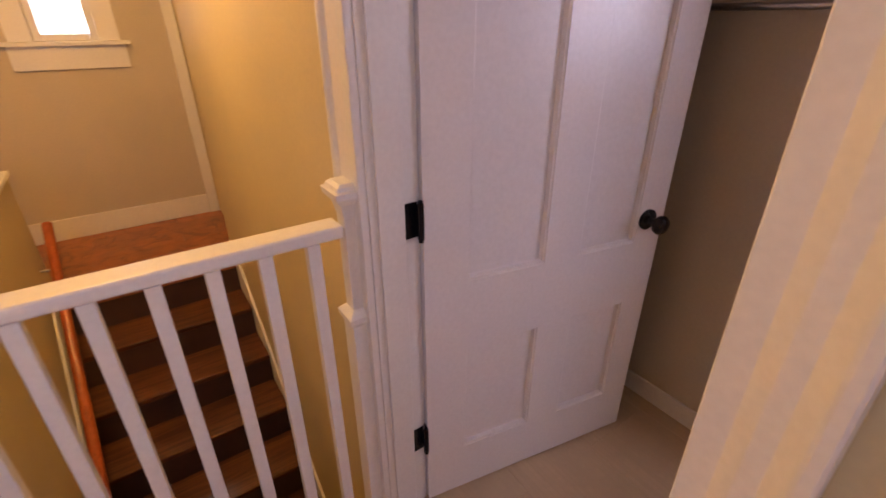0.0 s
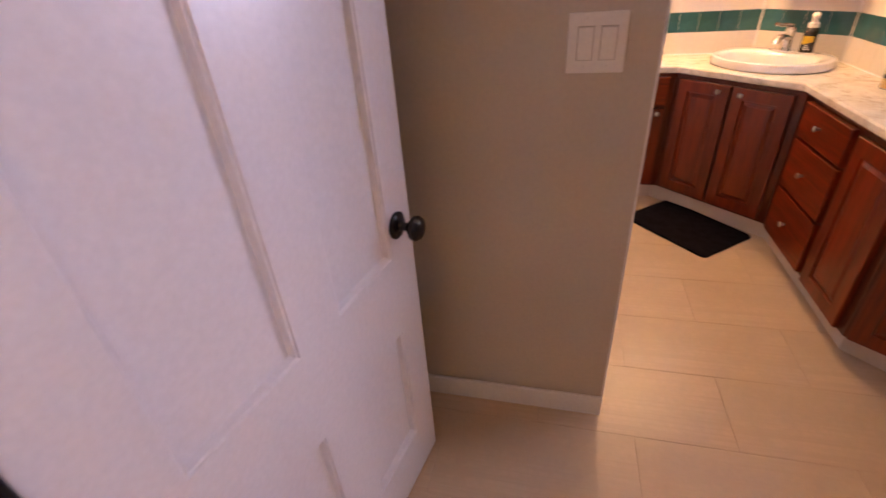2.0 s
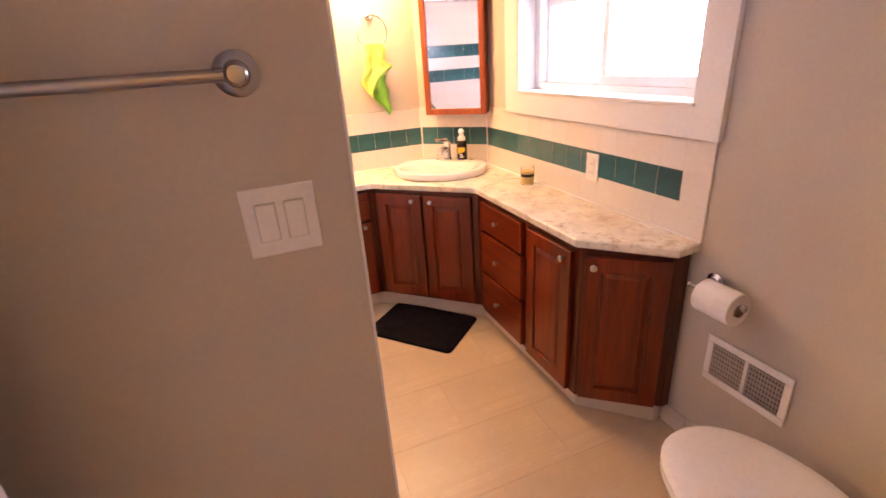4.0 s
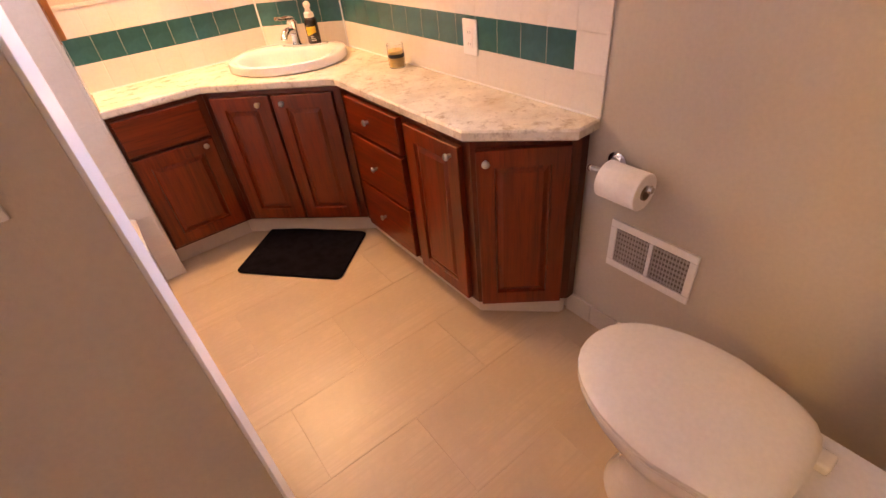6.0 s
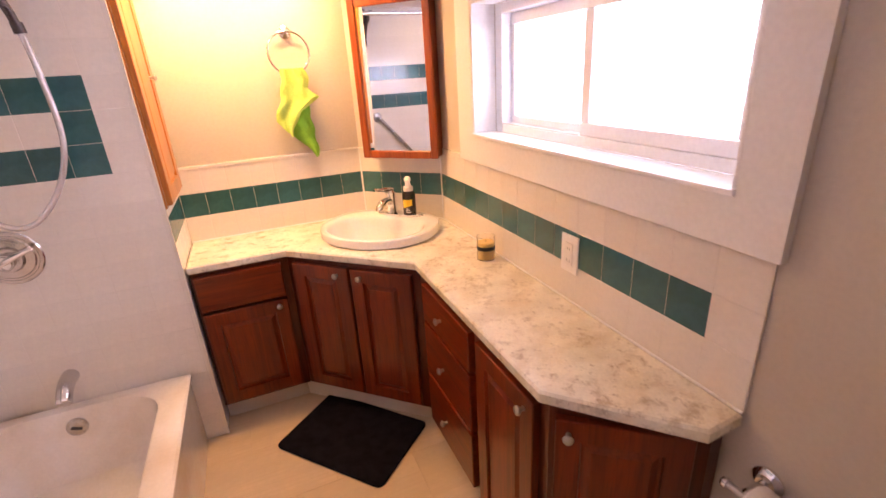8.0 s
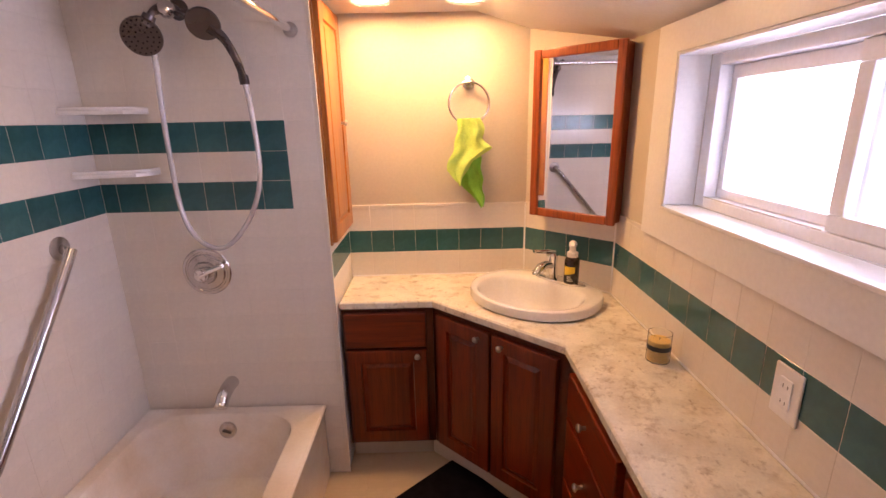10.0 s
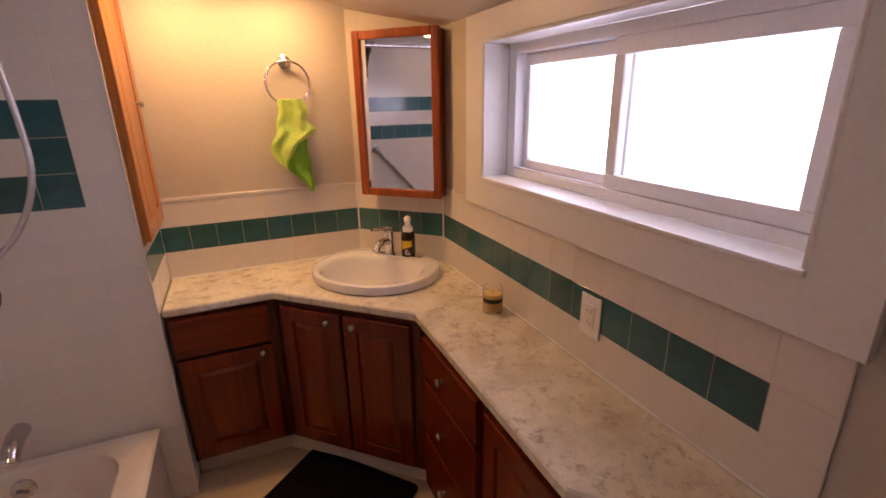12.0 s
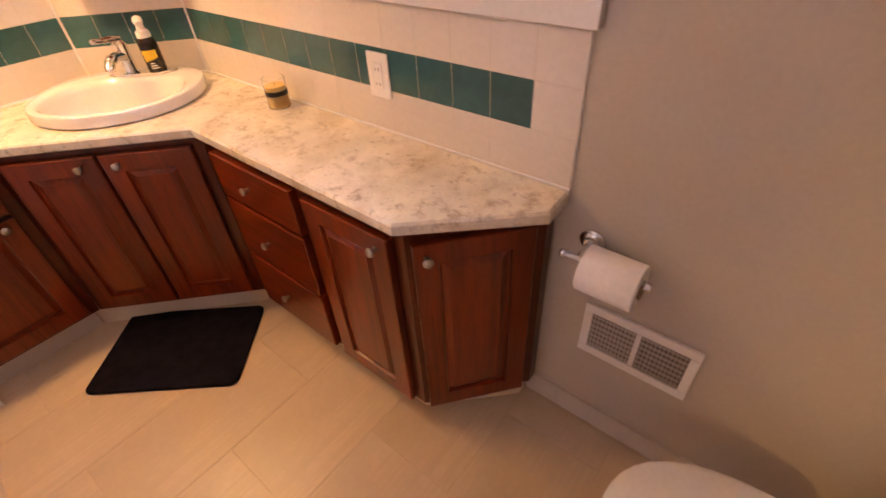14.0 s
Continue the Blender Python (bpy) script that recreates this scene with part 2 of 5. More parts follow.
def streaked(m, lo, along=(1.5, 70, 70)):
    """Fine lines drawn along the first axis, as in a linen-faced tile."""
    n, ln = m.node_tree.nodes, m.node_tree.links
    b = n["Principled BSDF"]
    src = b.inputs["Base Color"].links[0].from_socket
    tc, mp, t, rg, mx = n.new("ShaderNodeTexCoord"), n.new("ShaderNodeMapping"), n.new("ShaderNodeTexNoise"), n.new("ShaderNodeMapRange"), n.new("ShaderNodeMix")
    mp.inputs["Scale"].default_value = along
    t.inputs["Scale"].default_value, t.inputs["Detail"].default_value = 1.6, 4
    rg.inputs["From Min"].default_value, rg.inputs["From Max"].default_value = 0.42, 0.68
    mx.data_type = "RGBA"
    mx.inputs["B"].default_value = (*lo, 1)
    ln.new(tc.outputs["Object"], mp.inputs["Vector"])
    ln.new(mp.outputs["Vector"], t.inputs["Vector"])
    ln.new(t.outputs["Fac"], rg.inputs["Value"])
    ln.new(rg.outputs["Result"], mx.inputs["Factor"])
    ln.new(src, mx.inputs["A"])
    ln.new(mx.outputs["Result"], b.inputs["Base Color"])


streaked(FLOORTILE, (0.575, 0.425, 0.28))


def burl(name):
    """Knotty orange-brown board with dark swirling blotches."""
    m = material(name, (0.36, 0.115, 0.032), 0.35, var=0.10, scale=9, coat=0.2, rand=0.12)
    n, ln = m.node_tree.nodes, m.node_tree.links
    b = n["Principled BSDF"]
    src = b.inputs["Base Color"].links[0].from_socket
    tc, t, rg, mx = n.new("ShaderNodeTexCoord"), n.new("ShaderNodeTexNoise"), n.new("ShaderNodeMapRange"), n.new("ShaderNodeMix")
    t.inputs["Scale"].default_value, t.inputs["Detail"].default_value, t.inputs["Distortion"].default_value = 7.0, 5, 1.4
    rg.inputs["From Min"].default_value, rg.inputs["From Max"].default_value, rg.inputs["To Max"].default_value = 0.50, 0.66, 0.65
    mx.data_type = "RGBA"
    mx.inputs["B"].default_value = (0.12, 0.033, 0.010, 1)
    ln.new(tc.outputs["Object"], t.inputs["Vector"])
    ln.new(t.outputs["Fac"], rg.inputs["Value"])
    ln.new(rg.outputs["Result"], mx.inputs["Factor"])
    ln.new(src, mx.inputs["A"])
    ln.new(mx.outputs["Result"], b.inputs["Base Color"])
    return m


PLANK = burl("landing_floor_wood")


# ---- mesh helpers ----
def mesh_of(name, bm, mat, smooth=False):
    bmesh.ops.recalc_face_normals(bm, faces=bm.faces)
    me = bpy.data.meshes.new(name)
    bm.to_mesh(me)
    bm.free()
    me.materials.append(mat)
    if smooth:
        for p in me.polygons:
            p.use_smooth = True
        me.set_sharp_from_angle(angle=radians(38))
    return me


def part(name, bm, mat, parent=None, label="", smooth=False, m=None):
    ob = new(name, mesh_of(name, bm, mat, smooth))
    if m is not None:
        ob.matrix_basis = m
    if parent is not None:
        ob.parent = parent
    return tagged(ob, label) if label else ob


def thing(name, label, category, m=None, group="", kind=""):
    ob = new(name)
    ob.empty_display_size = 0.05
    if m is not None:
        ob.matrix_basis = m
    return tagged(ob, label, category, group, kind)


def box(bm, x0, x1, y0, y1, z0, z1, bevel=0.0, seg=2):
    vs = [bm.verts.new((x, y, z)) for x in (x0, x1) for y in (y0, y1) for z in (z0, z1)]
    fs = [bm.faces.new([vs[i] for i in q]) for q in ((0, 1, 3, 2), (4, 6, 7, 5), (0, 4, 5, 1), (2, 3, 7, 6), (0, 2, 6, 4), (1, 5, 7, 3))]
    bmesh.ops.recalc_face_normals(bm, faces=fs)
    if bevel:
        es = list({e for f in fs for e in f.edges})
        bmesh.ops.bevel(bm, geom=es, offset=bevel, segments=seg, profile=0.6, affect="EDGES")
    return bm


def boxed(*a, **k):
    return box(bmesh.new(), *a, **k)


def prism(outline, z0, z1, bevel=0.0, seg=2, bm=None):
    bm = bm or bmesh.new()
    lo = [bm.verts.new((x, y, z0)) for x, y in outline]
    hi = [bm.verts.new((x, y, z1)) for x, y in outline]
    k = len(outline)
    fs = [bm.faces.new(lo), bm.faces.new(hi)] + [bm.faces.new((lo[i], lo[(i + 1) % k], hi[(i + 1) % k], hi[i])) for i in range(k)]
    if bevel:
        es = list({e for e in fs[1].edges})
        bmesh.ops.bevel(bm, geom=es, offset=bevel, segments=seg, profile=0.5, affect="EDGES")
    return bm


def lathe(profile, seg=32, bm=None, cap=True):
    """A turned shape about z from (radius, height) pairs."""
    bm = bm or bmesh.new()
    rings = []
    for r, z in profile:
        if r < 1e-6:
            rings.append([bm.verts.new((0, 0, z))])
        else:
            rings.append([bm.verts.new((r * math.cos(2 * math.pi * i / seg), r * math.sin(2 * math.pi * i / seg), z)) for i in range(seg)])
    for a, b in zip(rings, rings[1:]):
        for i in range(seg):
            j = (i + 1) % seg
            if len(a) == 1 and len(b) > 1:
                bm.faces.new((a[0], b[i], b[j]))
            elif len(b) == 1 and len(a) > 1:
                bm.faces.new((a[i], a[j], b[0]))
            elif len(a) > 1:
                bm.faces.new((a[i], a[j], b[j], b[i]))
    if cap:
        for ring in (rings[0], rings[-1]):
            if len(ring) > 1:
                bm.faces.new(ring)
    return bm


def tube(points, radius, seg=12, bm=None, closed=False):
    """A round bar along a line of points; radius may be a list."""
    bm = bm or bmesh.new()
    pts = [Vector(p) for p in points]
    k = len(pts)
    rad = radius if isinstance(radius, (list, tuple)) else [radius] * k
    rings, up = [], None
    for i, p in enumerate(pts):
        a = pts[i - 1] if (i > 0 or closed) else p
        b = pts[(i + 1) % k] if (i < k - 1 or closed) else p
        d = (b - a).normalized()
        if up is None:
            up = d.orthogonal().normalized()
        up = (up - d * up.dot(d)).normalized()
        side = d.cross(up)
        rings.append([bm.verts.new(p + rad[i] * (up * math.cos(2 * math.pi * j / seg) + side * math.sin(2 * math.pi * j / seg))) for j in range(seg)])
    pairs = list(zip(rings, rings[1:])) + ([(rings[-1], rings[0])] if closed else [])
    for a, b in pairs:
        for j in range(seg):
            bm.faces.new((a[j], a[(j + 1) % seg], b[(j + 1) % seg], b[j]))
    if not closed:
        bm.faces.new(rings[0])
        bm.faces.new(rings[-1])
    return bm


def spline(ctrl, steps=8):
    """Points of a smooth line through the given ones."""
    c = [Vector(p) for p in ctrl]
    c = [2 * c[0] - c[1], *c, 2 * c[-1] - c[-2]]
    out = []
    for i in range(1, len(c) - 2):
        a, b, d, e = c[i - 1:i + 3]
        for s in range(steps):
            t = s / steps
            out.append(0.5 * (2 * b + (d - a) * t + (2 * a - 5 * b + 4 * d - e) * t * t + (3 * b - a - 3 * d + e) * t ** 3))
    return out + [c[-2]]


def holed(axis, w0, w1, u0, u1, z0, z1, holes):
    """A wall slab between w0 and w1 across, u0 and u1 along, with holes (ua, ub, za, zb) cut through it."""
    us = sorted({u0, u1, *[h[0] for h in holes], *[h[1] for h in holes]})
    zs = sorted({z0, z1, *[h[2] for h in holes], *[h[3] for h in holes]})
    us, zs = [u for u in us if u0 <= u <= u1], [z for z in zs if z0 <= z <= z1]
    solid = lambda i, j: 0 <= i < len(us) - 1 and 0 <= j < len(zs) - 1 and not any(
        h[0] - 1e-6 <= us[i] and us[i + 1] <= h[1] + 1e-6 and h[2] - 1e-6 <= zs[j] and zs[j + 1] <= h[3] + 1e-6 for h in holes)
    bm, cache = bmesh.new(), {}

    def v(w, u, z):
        if (w, u, z) not in cache:
            cache[w, u, z] = bm.verts.new((w, u, z) if axis == "x" else (u, w, z))
        return cache[w, u, z]

    for i in range(len(us) - 1):
        for j in range(len(zs) - 1):
            if not solid(i, j):
                continue
            a, b, c, d = us[i], us[i + 1], zs[j], zs[j + 1]
            for w in (w0, w1):
                bm.faces.new((v(w, a, c), v(w, b, c), v(w, b, d), v(w, a, d)))
            if not solid(i - 1, j):
                bm.faces.new((v(w0, a, c), v(w1, a, c), v(w1, a, d), v(w0, a, d)))
            if not solid(i + 1, j):
                bm.faces.new((v(w0, b, c), v(w1, b, c), v(w1, b, d), v(w0, b, d)))
            if not solid(i, j - 1):
                bm.faces.new((v(w0, a, c), v(w1, a, c), v(w1, b, c), v(w0, b, c)))
            if not solid(i, j + 1):
                bm.faces.new((v(w0, a, d), v(w1, a, d), v(w1, b, d), v(w0, b, d)))
    return bm


def structure(name, bm, mat, label, category="wall"):
    return tagged(part(name, bm, mat), label, category, kind="structure")


# ---- the shell of the bathroom ----
N_WALL, TUB_WALL, W_WALL, RETURN_X = 1.72, 1.33, -1.95, -1.138
SW0, SW1, DOOR0, DOOR1 = -0.29, -0.108, -1.375, -1.27
COUNTER, SLOPE0, SOFFIT = 0.786, 1.76, 1.925
SLOPE = (SOFFIT - SLOPE0) / 0.53


def roof(x):
    return min(2.22, SLOPE0 - SLOPE * x)


floor = structure("floor", boxed(-1.95, 0.0, -1.35, N_WALL, -0.12, -0.0012), FLOORGROUT, "beige tiled bathroom floor with thin brown joints", "floor")
wall_east = structure("wall_east", holed("x", 0.0, 0.16, -1.35, 2.0, -0.12, 2.5, [(-0.02, 1.035, 1.217, 1.67)]), PAINT, "greige painted wall with the window above the counter")
wall_north = structure("wall_north", boxed(-2.1, 0.0, N_WALL, N_WALL + 0.14, -0.12, 2.5), PAINT, "greige painted wall behind the washbasin counter")
wall_diagonal = structure("wall_diagonal", prism([(0.0, 1.41), (0.0, N_WALL), (-0.31, N_WALL)], -0.12, 2.4), PAINT, "slanting corner wall behind the washbasin")
wall_chase = structure("wall_chase", holed("x", -2.05, RETURN_X, TUB_WALL + 0.006, N_WALL, -0.12, 2.4, []), TRIM, "boxed-out wall carrying the shower plumbing")
wall_west = structure("wall_west", boxed(-2.1, W_WALL - 0.006, -1.27, TUB_WALL + 0.006, -0.12, 2.5), PAINT, "outer wall along the bathtub")
wall_partition = structure("wall_partition", boxed(W_WALL - 0.006, -1.152, SW0, SW1, -0.12, 2.4), PAINT, "greige partition wall at the end of the bathtub")
wall_door = structure("wall_door", holed("y", DOOR0, DOOR1, -4.0, 0.0, -2.3, 2.5, [(-1.85, -1.075, -0.006, 2.0)]), HALL_PAINT, "tan painted wall between hall and bathroom with the doorway")
door_wall_face = structure("wall_door_inner_face", holed("y", DOOR1, DOOR1 + 0.006, -1.95, 0.0, 0.0, 2.4, [(-1.85, -1.075, -0.006, 2.0)]), PAINT, "greige painted inside of the door wall")

# sloping ceiling, flat beyond it, and the dropped box with the lights
bm = bmesh.new()
prof = [(0.0, SLOPE0), (-1.48, roof(-1.48)), (-2.1, roof(-1.48)), (-2.1, 2.5), (0.0, 2.5)]
for y in (-1.27, N_WALL):
    bm.faces.new([bm.verts.new((x, y, z)) for x, z in prof])
bm.verts.ensure_lookup_table()
for i in range(5):
    j = (i + 1) % 5
    bm.faces.new((bm.verts[i], bm.verts[j], bm.verts[5 + j], bm.verts[5 + i]))
structure("ceiling", bm, CEILING, "white textured ceiling sloping down to the window", "ceiling")
structure("ceiling_dropped", boxed(RETURN_X + 0.003, -0.528, 1.2, N_WALL - 0.003, SOFFIT, 2.2, bevel=0.004), CEILING, "dropped white ceiling box holding two lights", "ceiling")

structure("ceiling_over_tub", boxed(W_WALL - 0.004, -1.142, SW1 + 0.002, TUB_WALL + 0.004, SOFFIT, 2.2, bevel=0.004), CEILING, "dropped white ceiling over the bathtub with one light", "ceiling")

# hall, stairwell and landing
structure("floor_hall", prism([(-1.92, -1.375), (-0.2, -1.375), (-0.2, -3.4), (-3.87, -3.4), (-3.87, -2.40), (-1.92, -2.40)], -0.2, -0.001), HALLFLOOR, "brown wooden hall floor", "floor")
# the opening is unseen, added for the cool hall lamp
structure("wall_hall_east", holed("x", -0.2, -0.06, -3.4, -1.375, -0.2, 2.5, [(-2.98, -2.02, 0.9, 2.0)]), HALL_PAINT, "tan painted hall wall with an unseen opening added for daylight")
structure("wall_hall_south", boxed(-5.04, -0.06, -3.54, -3.4, -0.2, 2.5), HALL_PAINT, "plain tan painted hall wall")
structure("wall_landing", holed("x", -5.04, -4.9, -3.54, -1.0, -0.2, 2.5, [(-2.07, -1.74, 1.262, 2.02)]), PAINT, "greige landing wall with a small window")
structure("wall_landing_side", boxed(-4.9, -4.0, -1.275, -1.14, -0.2, 2.5), HALL_PAINT, "tan painted side wall of the landing")
structure("ceiling_hall", boxed(-5.04, -0.06, -3.54, -1.14, 2.42, 2.56), CEILING, "white hall ceiling", "ceiling")
structure("wall_stair_foot", boxed(-1.92, -1.80, -2.40, -1.375, -2.3, -0.2), HALL_PAINT, "tan wall closing the stair below the hall floor")
structure("wall_stair_low", boxed(-4.05, -1.93, -2.42, -2.30, -2.3, 0.68), HALL_PAINT, "low tan wall beside the stair")
structure("cap_stair_wall", boxed(-4.07, -1.93, -2.44, -2.285, 0.68, 0.705, bevel=0.005), TRIM, "white cap on the low stair wall", "trim")


# ---- cabinets and counter ----
def raised_front(w, h, mat, inset=0.05, t=0.02):
    """A frame-and-panel front: width along x, front to -y, bottom at z 0."""
    bm = boxed(0, w, -t, 0, 0, h)
    f = min(bm.faces, key=lambda q: q.calc_center_median().y)
    es = list(f.edges)
    bmesh.ops.bevel(bm, geom=es, offset=0.006, segments=3, profile=0.7, affect="EDGES")
    f = min(bm.faces, key=lambda q: (round(q.calc_center_median().y, 5), -q.calc_area()))
    for thick, depth in ((inset, 0.0), (0.003, -0.009), (0.006, 0.0), (0.016, 0.0075), (0.001, 0.0)):
        if min(w, h) > 2 * inset + 0.07 or depth == 0.0 and thick < 0.01:
            bmesh.ops.inset_region(bm, faces=[f], thickness=thick, depth=depth, use_even_offset=True)
    return bm


def slab_front(w, h, t=0.024):
    bm = boxed(0, w, -t, 0, 0, h)
    f = min(bm.faces, key=lambda q: q.calc_center_median().y)
    bmesh.ops.bevel(bm, geom=list(f.edges), offset=0.006, segments=3, profile=0.6, affect="EDGES")
    return bm


KNOB = lathe([(0.0, 0.0), (0.0065, 0.0), (0.0055, 0.008), (0.008, 0.013), (0.0122, 0.0165), (0.0126, 0.020), (0.010, 0.024), (0.005, 0.026), (0.0, 0.0265)], 20)
KNOB_MESH = mesh_of("knob", KNOB, NICKEL, True)


def knob(parent, x, z, y=-0.02):
    ob = new("knob", KNOB_MESH)
    ob.parent = parent
    ob.matrix_basis = pose(x, y, z, 90, 0, 0)
    return tagged(ob, "round brushed-nickel knob")


A, B, C, D = (-0.748, 1.402), (-0.299, 0.966), (-0.299, 0.128), (-0.045, -0.082)
TOE, TOP = 0.095, 0.7515


def cabinet(label, outline, front_a, front_b, toe, top=TOP):
    """A base cabinet: carcass, white toe kick; the pose of its front."""
    ob = thing("base_cabinet", label, "cabinet", group="vanity base cabinets")
    part("carcass", prism(outline, TOE, top), CHERRY_DARK, ob)
    part("toe_kick", prism(toe, 0.0, TOE - 0.001), BASETILE, ob, "cream tiled toe kick")
    dx, dy = front_b[0] - front_a[0], front_b[1] - front_a[1]
    return ob, pose(front_a[0], front_a[1], 0, 0, 0, math.degrees(math.atan2(dy, dx))), math.hypot(dx, dy)


def front(ob, m, name, x0, x1, z0, z1, kx=None, kz=None, raised=True, mat=None):
    bm = raised_front(x1 - x0, z1 - z0, CHERRY) if raised else slab_front(x1 - x0, z1 - z0)
    p = part(name, bm, mat or CHERRY, ob, smooth=False, m=m @ pose(x0, -0.001, z0))
    if kx is not None:
        knob(p, kx - x0, kz - z0, -0.021 if raised else -0.025)
    return p


g = 0.001
cab, m, w = cabinet("cherry-stained wooden corner end cabinet with one door", [(RETURN_X + 0.008, A[1]), (A[0] - g, A[1]), (A[0] - g, 1.71), (RETURN_X + 0.008, 1.71)], (RETURN_X + 0.008, A[1]), A,
                    [(RETURN_X + 0.008, 1.445), (-0.765, 1.445), (-0.765, 1.70), (RETURN_X + 0.008, 1.70)])
front(cab, m, "false_drawer_front", 0.012, w - 0.032, 0.578, 0.732, raised=False, mat=CHERRY_X)
front(cab, m, "cabinet_door", 0.012, w - 0.032, 0.112, 0.562, kx=0.311, kz=0.539)

cab, m, w = cabinet("cherry-stained wooden sink cabinet with two doors set slantwise", [A, B, (-0.02, B[1]), (-0.02, 1.38), (-0.33, 1.69), (A[0], 1.69)], A, B,
                    [(-0.763, 1.445), (-0.262, 0.985), (-0.03, 0.985), (-0.03, 1.37), (-0.34, 1.68), (-0.763, 1.68)], 0.645)
part("top_rail", prism([A, B, (B[0] + 0.02, B[1] + 0.001), (A[0] + 0.002, A[1] + 0.02)], 0.6455, TOP), CHERRY_DARK, cab)
front(cab, m, "cabinet_door", 0.034, w / 2 - 0.006, 0.112, 0.728, kx=w / 2 - 0.055, kz=0.697)
front(cab, m, "cabinet_door", w / 2 + 0.006, w - 0.034, 0.112, 0.728, kx=w / 2 + 0.055, kz=0.697)

cab, m, w = cabinet("cherry-stained wooden cabinet with three drawers", [(B[0], B[1] - g), (B[0], 0.478), (-0.02, 0.478), (-0.02, B[1] - g)], B, (B[0], 0.478),
                    [(-0.262, 0.983), (-0.262, 0.478), (-0.03, 0.478), (-0.03, 0.983)])
for za, zb, kz in ((0.585, 0.730, 0.664), (0.352, 0.572, 0.463), (0.112, 0.340, 0.228)):
    front(cab, m, "drawer", 0.075, 0.462, za, zb, kx=0.252, kz=kz, raised=False, mat=CHERRY_X)

cab, m, w = cabinet("cherry-stained wooden cabinet with a single tall door", [(B[0], 0.477), C, (-0.02, C[1]), (-0.02, 0.477)], (B[0], 0.477), C,
                    [(-0.262, 0.477), (-0.262, 0.165), (-0.03, 0.165), (-0.03, 0.477)])
front(cab, m, "cabinet_door", 0.012, w - 0.036, 0.100, 0.722, kx=w - 0.072, kz=0.687)

cab, m, w = cabinet("cherry-stained wooden end cabinet with a slanting door against the wall", [(C[0], C[1] - g), D, (-0.012, D[1]), (-0.012, C[1] - g)], C, D,
                    [(-0.262, 0.163), (-0.045, -0.052), (-0.02, -0.052), (-0.02, 0.163)])
front(cab, m, "cabinet_door", 0.014, w - 0.030, 0.100, 0.722, kx=0.044, kz=0.687)


def offset_outline(pts, d):
    """The outline moved inwards by d (its points run clockwise or not, as given)."""
    out, k = [], len(pts)
    area = sum(pts[i][0] * pts[(i + 1) % k][1] - pts[(i + 1) % k][0] * pts[i][1] for i in range(k))
    s = 1 if area > 0 else -1
    for i in range(k):
        p, q, r = Vector(pts[i - 1]), Vector(pts[i]), Vector(pts[(i + 1) % k])
        n1 = Vector((-(q - p).y, (q - p).x)).normalized() * s
        n2 = Vector((-(r - q).y, (r - q).x)).normalized() * s
        n = (n1 + n2).normalized()
        out.append(tuple(q + n * d / max(0.3, n.dot(n1))))
    return out


SINK = pose(-0.342, 1.377, COUNTER, 0, 0, -45)


def sink_ring(s, shift=0.0, n=56, sy=None):
    """Points of the washbasin's outline: a wide oval, a little squared at the back."""
    pts = []
    for i in range(n):
        a = 2 * math.pi * i / n
        c, sn = math.cos(a), math.sin(a)
        e = 2.0 if sn < 0 else 2.7
        r = (abs(c) ** e + abs(sn) ** e) ** (-1 / e)
        pts.append((0.270 * s * r * c, 0.223 * (sy or s) * r * sn + shift))
    return pts


# the counter, with the hole for the basin
OUT = [(RETURN_X + 0.007, 1.380), (-0.752, 1.380), (-0.318, 0.962), (-0.326, 0.132), (-0.105, -0.114), (-0.007, -0.108), (-0.007, 1.406), (-0.314, 1.713), (RETURN_X + 0.007, 1.713)]
bm = bmesh.new()
ins = offset_outline(OUT, 0.006)
hole = [tuple((SINK @ Vector((x, y, 0))).xy) for x, y in sink_ring(0.90)]
levels = [[bm.verts.new((x, y, z)) for x, y in pts] for pts, z in ((ins, COUNTER - 0.034), (OUT, COUNTER - 0.029), (OUT, COUNTER - 0.006), (ins, COUNTER))]
for a, b in zip(levels, levels[1:]):
    for i in range(len(OUT)):
        j = (i + 1) % len(OUT)
        bm.faces.new((a[i], a[j], b[j], b[i]))
h0, h1 = [[bm.verts.new((x, y, z)) for x, y in hole] for z in (COUNTER - 0.034, COUNTER)]
for i in range(len(hole)):
    j = (i + 1) % len(hole)
    bm.faces.new((h0[i], h0[j], h1[j], h1[i]))
for ring, hr in ((levels[0], h0), (levels[3], h1)):
    es = [bm.edges.get((r[i], r[(i + 1) % len(r)])) for r in (ring, hr) for i in range(len(r))]
    bmesh.ops.triangle_fill(bm, use_beauty=True, edges=es)
counter = tagged(part("countertop", bm, LAMINATE), "cream and taupe mottled laminate countertop bending round the corner", "countertop")

# washbasin
basin = thing("washbasin", "white oval drop-in ceramic washbasin in the counter corner", "sink", SINK)
bm = bmesh.new()
rings = [(0.97, 0.97, 0.0, 0.001), (1.0, 1.0, 0.0, 0.006), (1.0, 1.0, 0.0, 0.029), (0.988, 0.988, 0.0, 0.038), (0.96, 0.96, 0.0, 0.042), (0.90, 0.86, -0.014, 0.0415), (0.84, 0.77, -0.030, 0.040), (0.81, 0.735, -0.034, 0.034), (0.785, 0.71, -0.036, 0.018), (0.75, 0.675, -0.037, -0.01), (0.67, 0.60, -0.037, -0.055), (0.54, 0.48, -0.035, -0.094), (0.34, 0.32, -0.03, -0.112), (0.16, 0.16, -0.02, -0.122), (0.09, 0.09, -0.018, -0.123)]
vr = [[bm.verts.new((x, y, z)) for x, y in sink_ring(sx, sh, sy=sy)] for sx, sy, sh, z in rings]
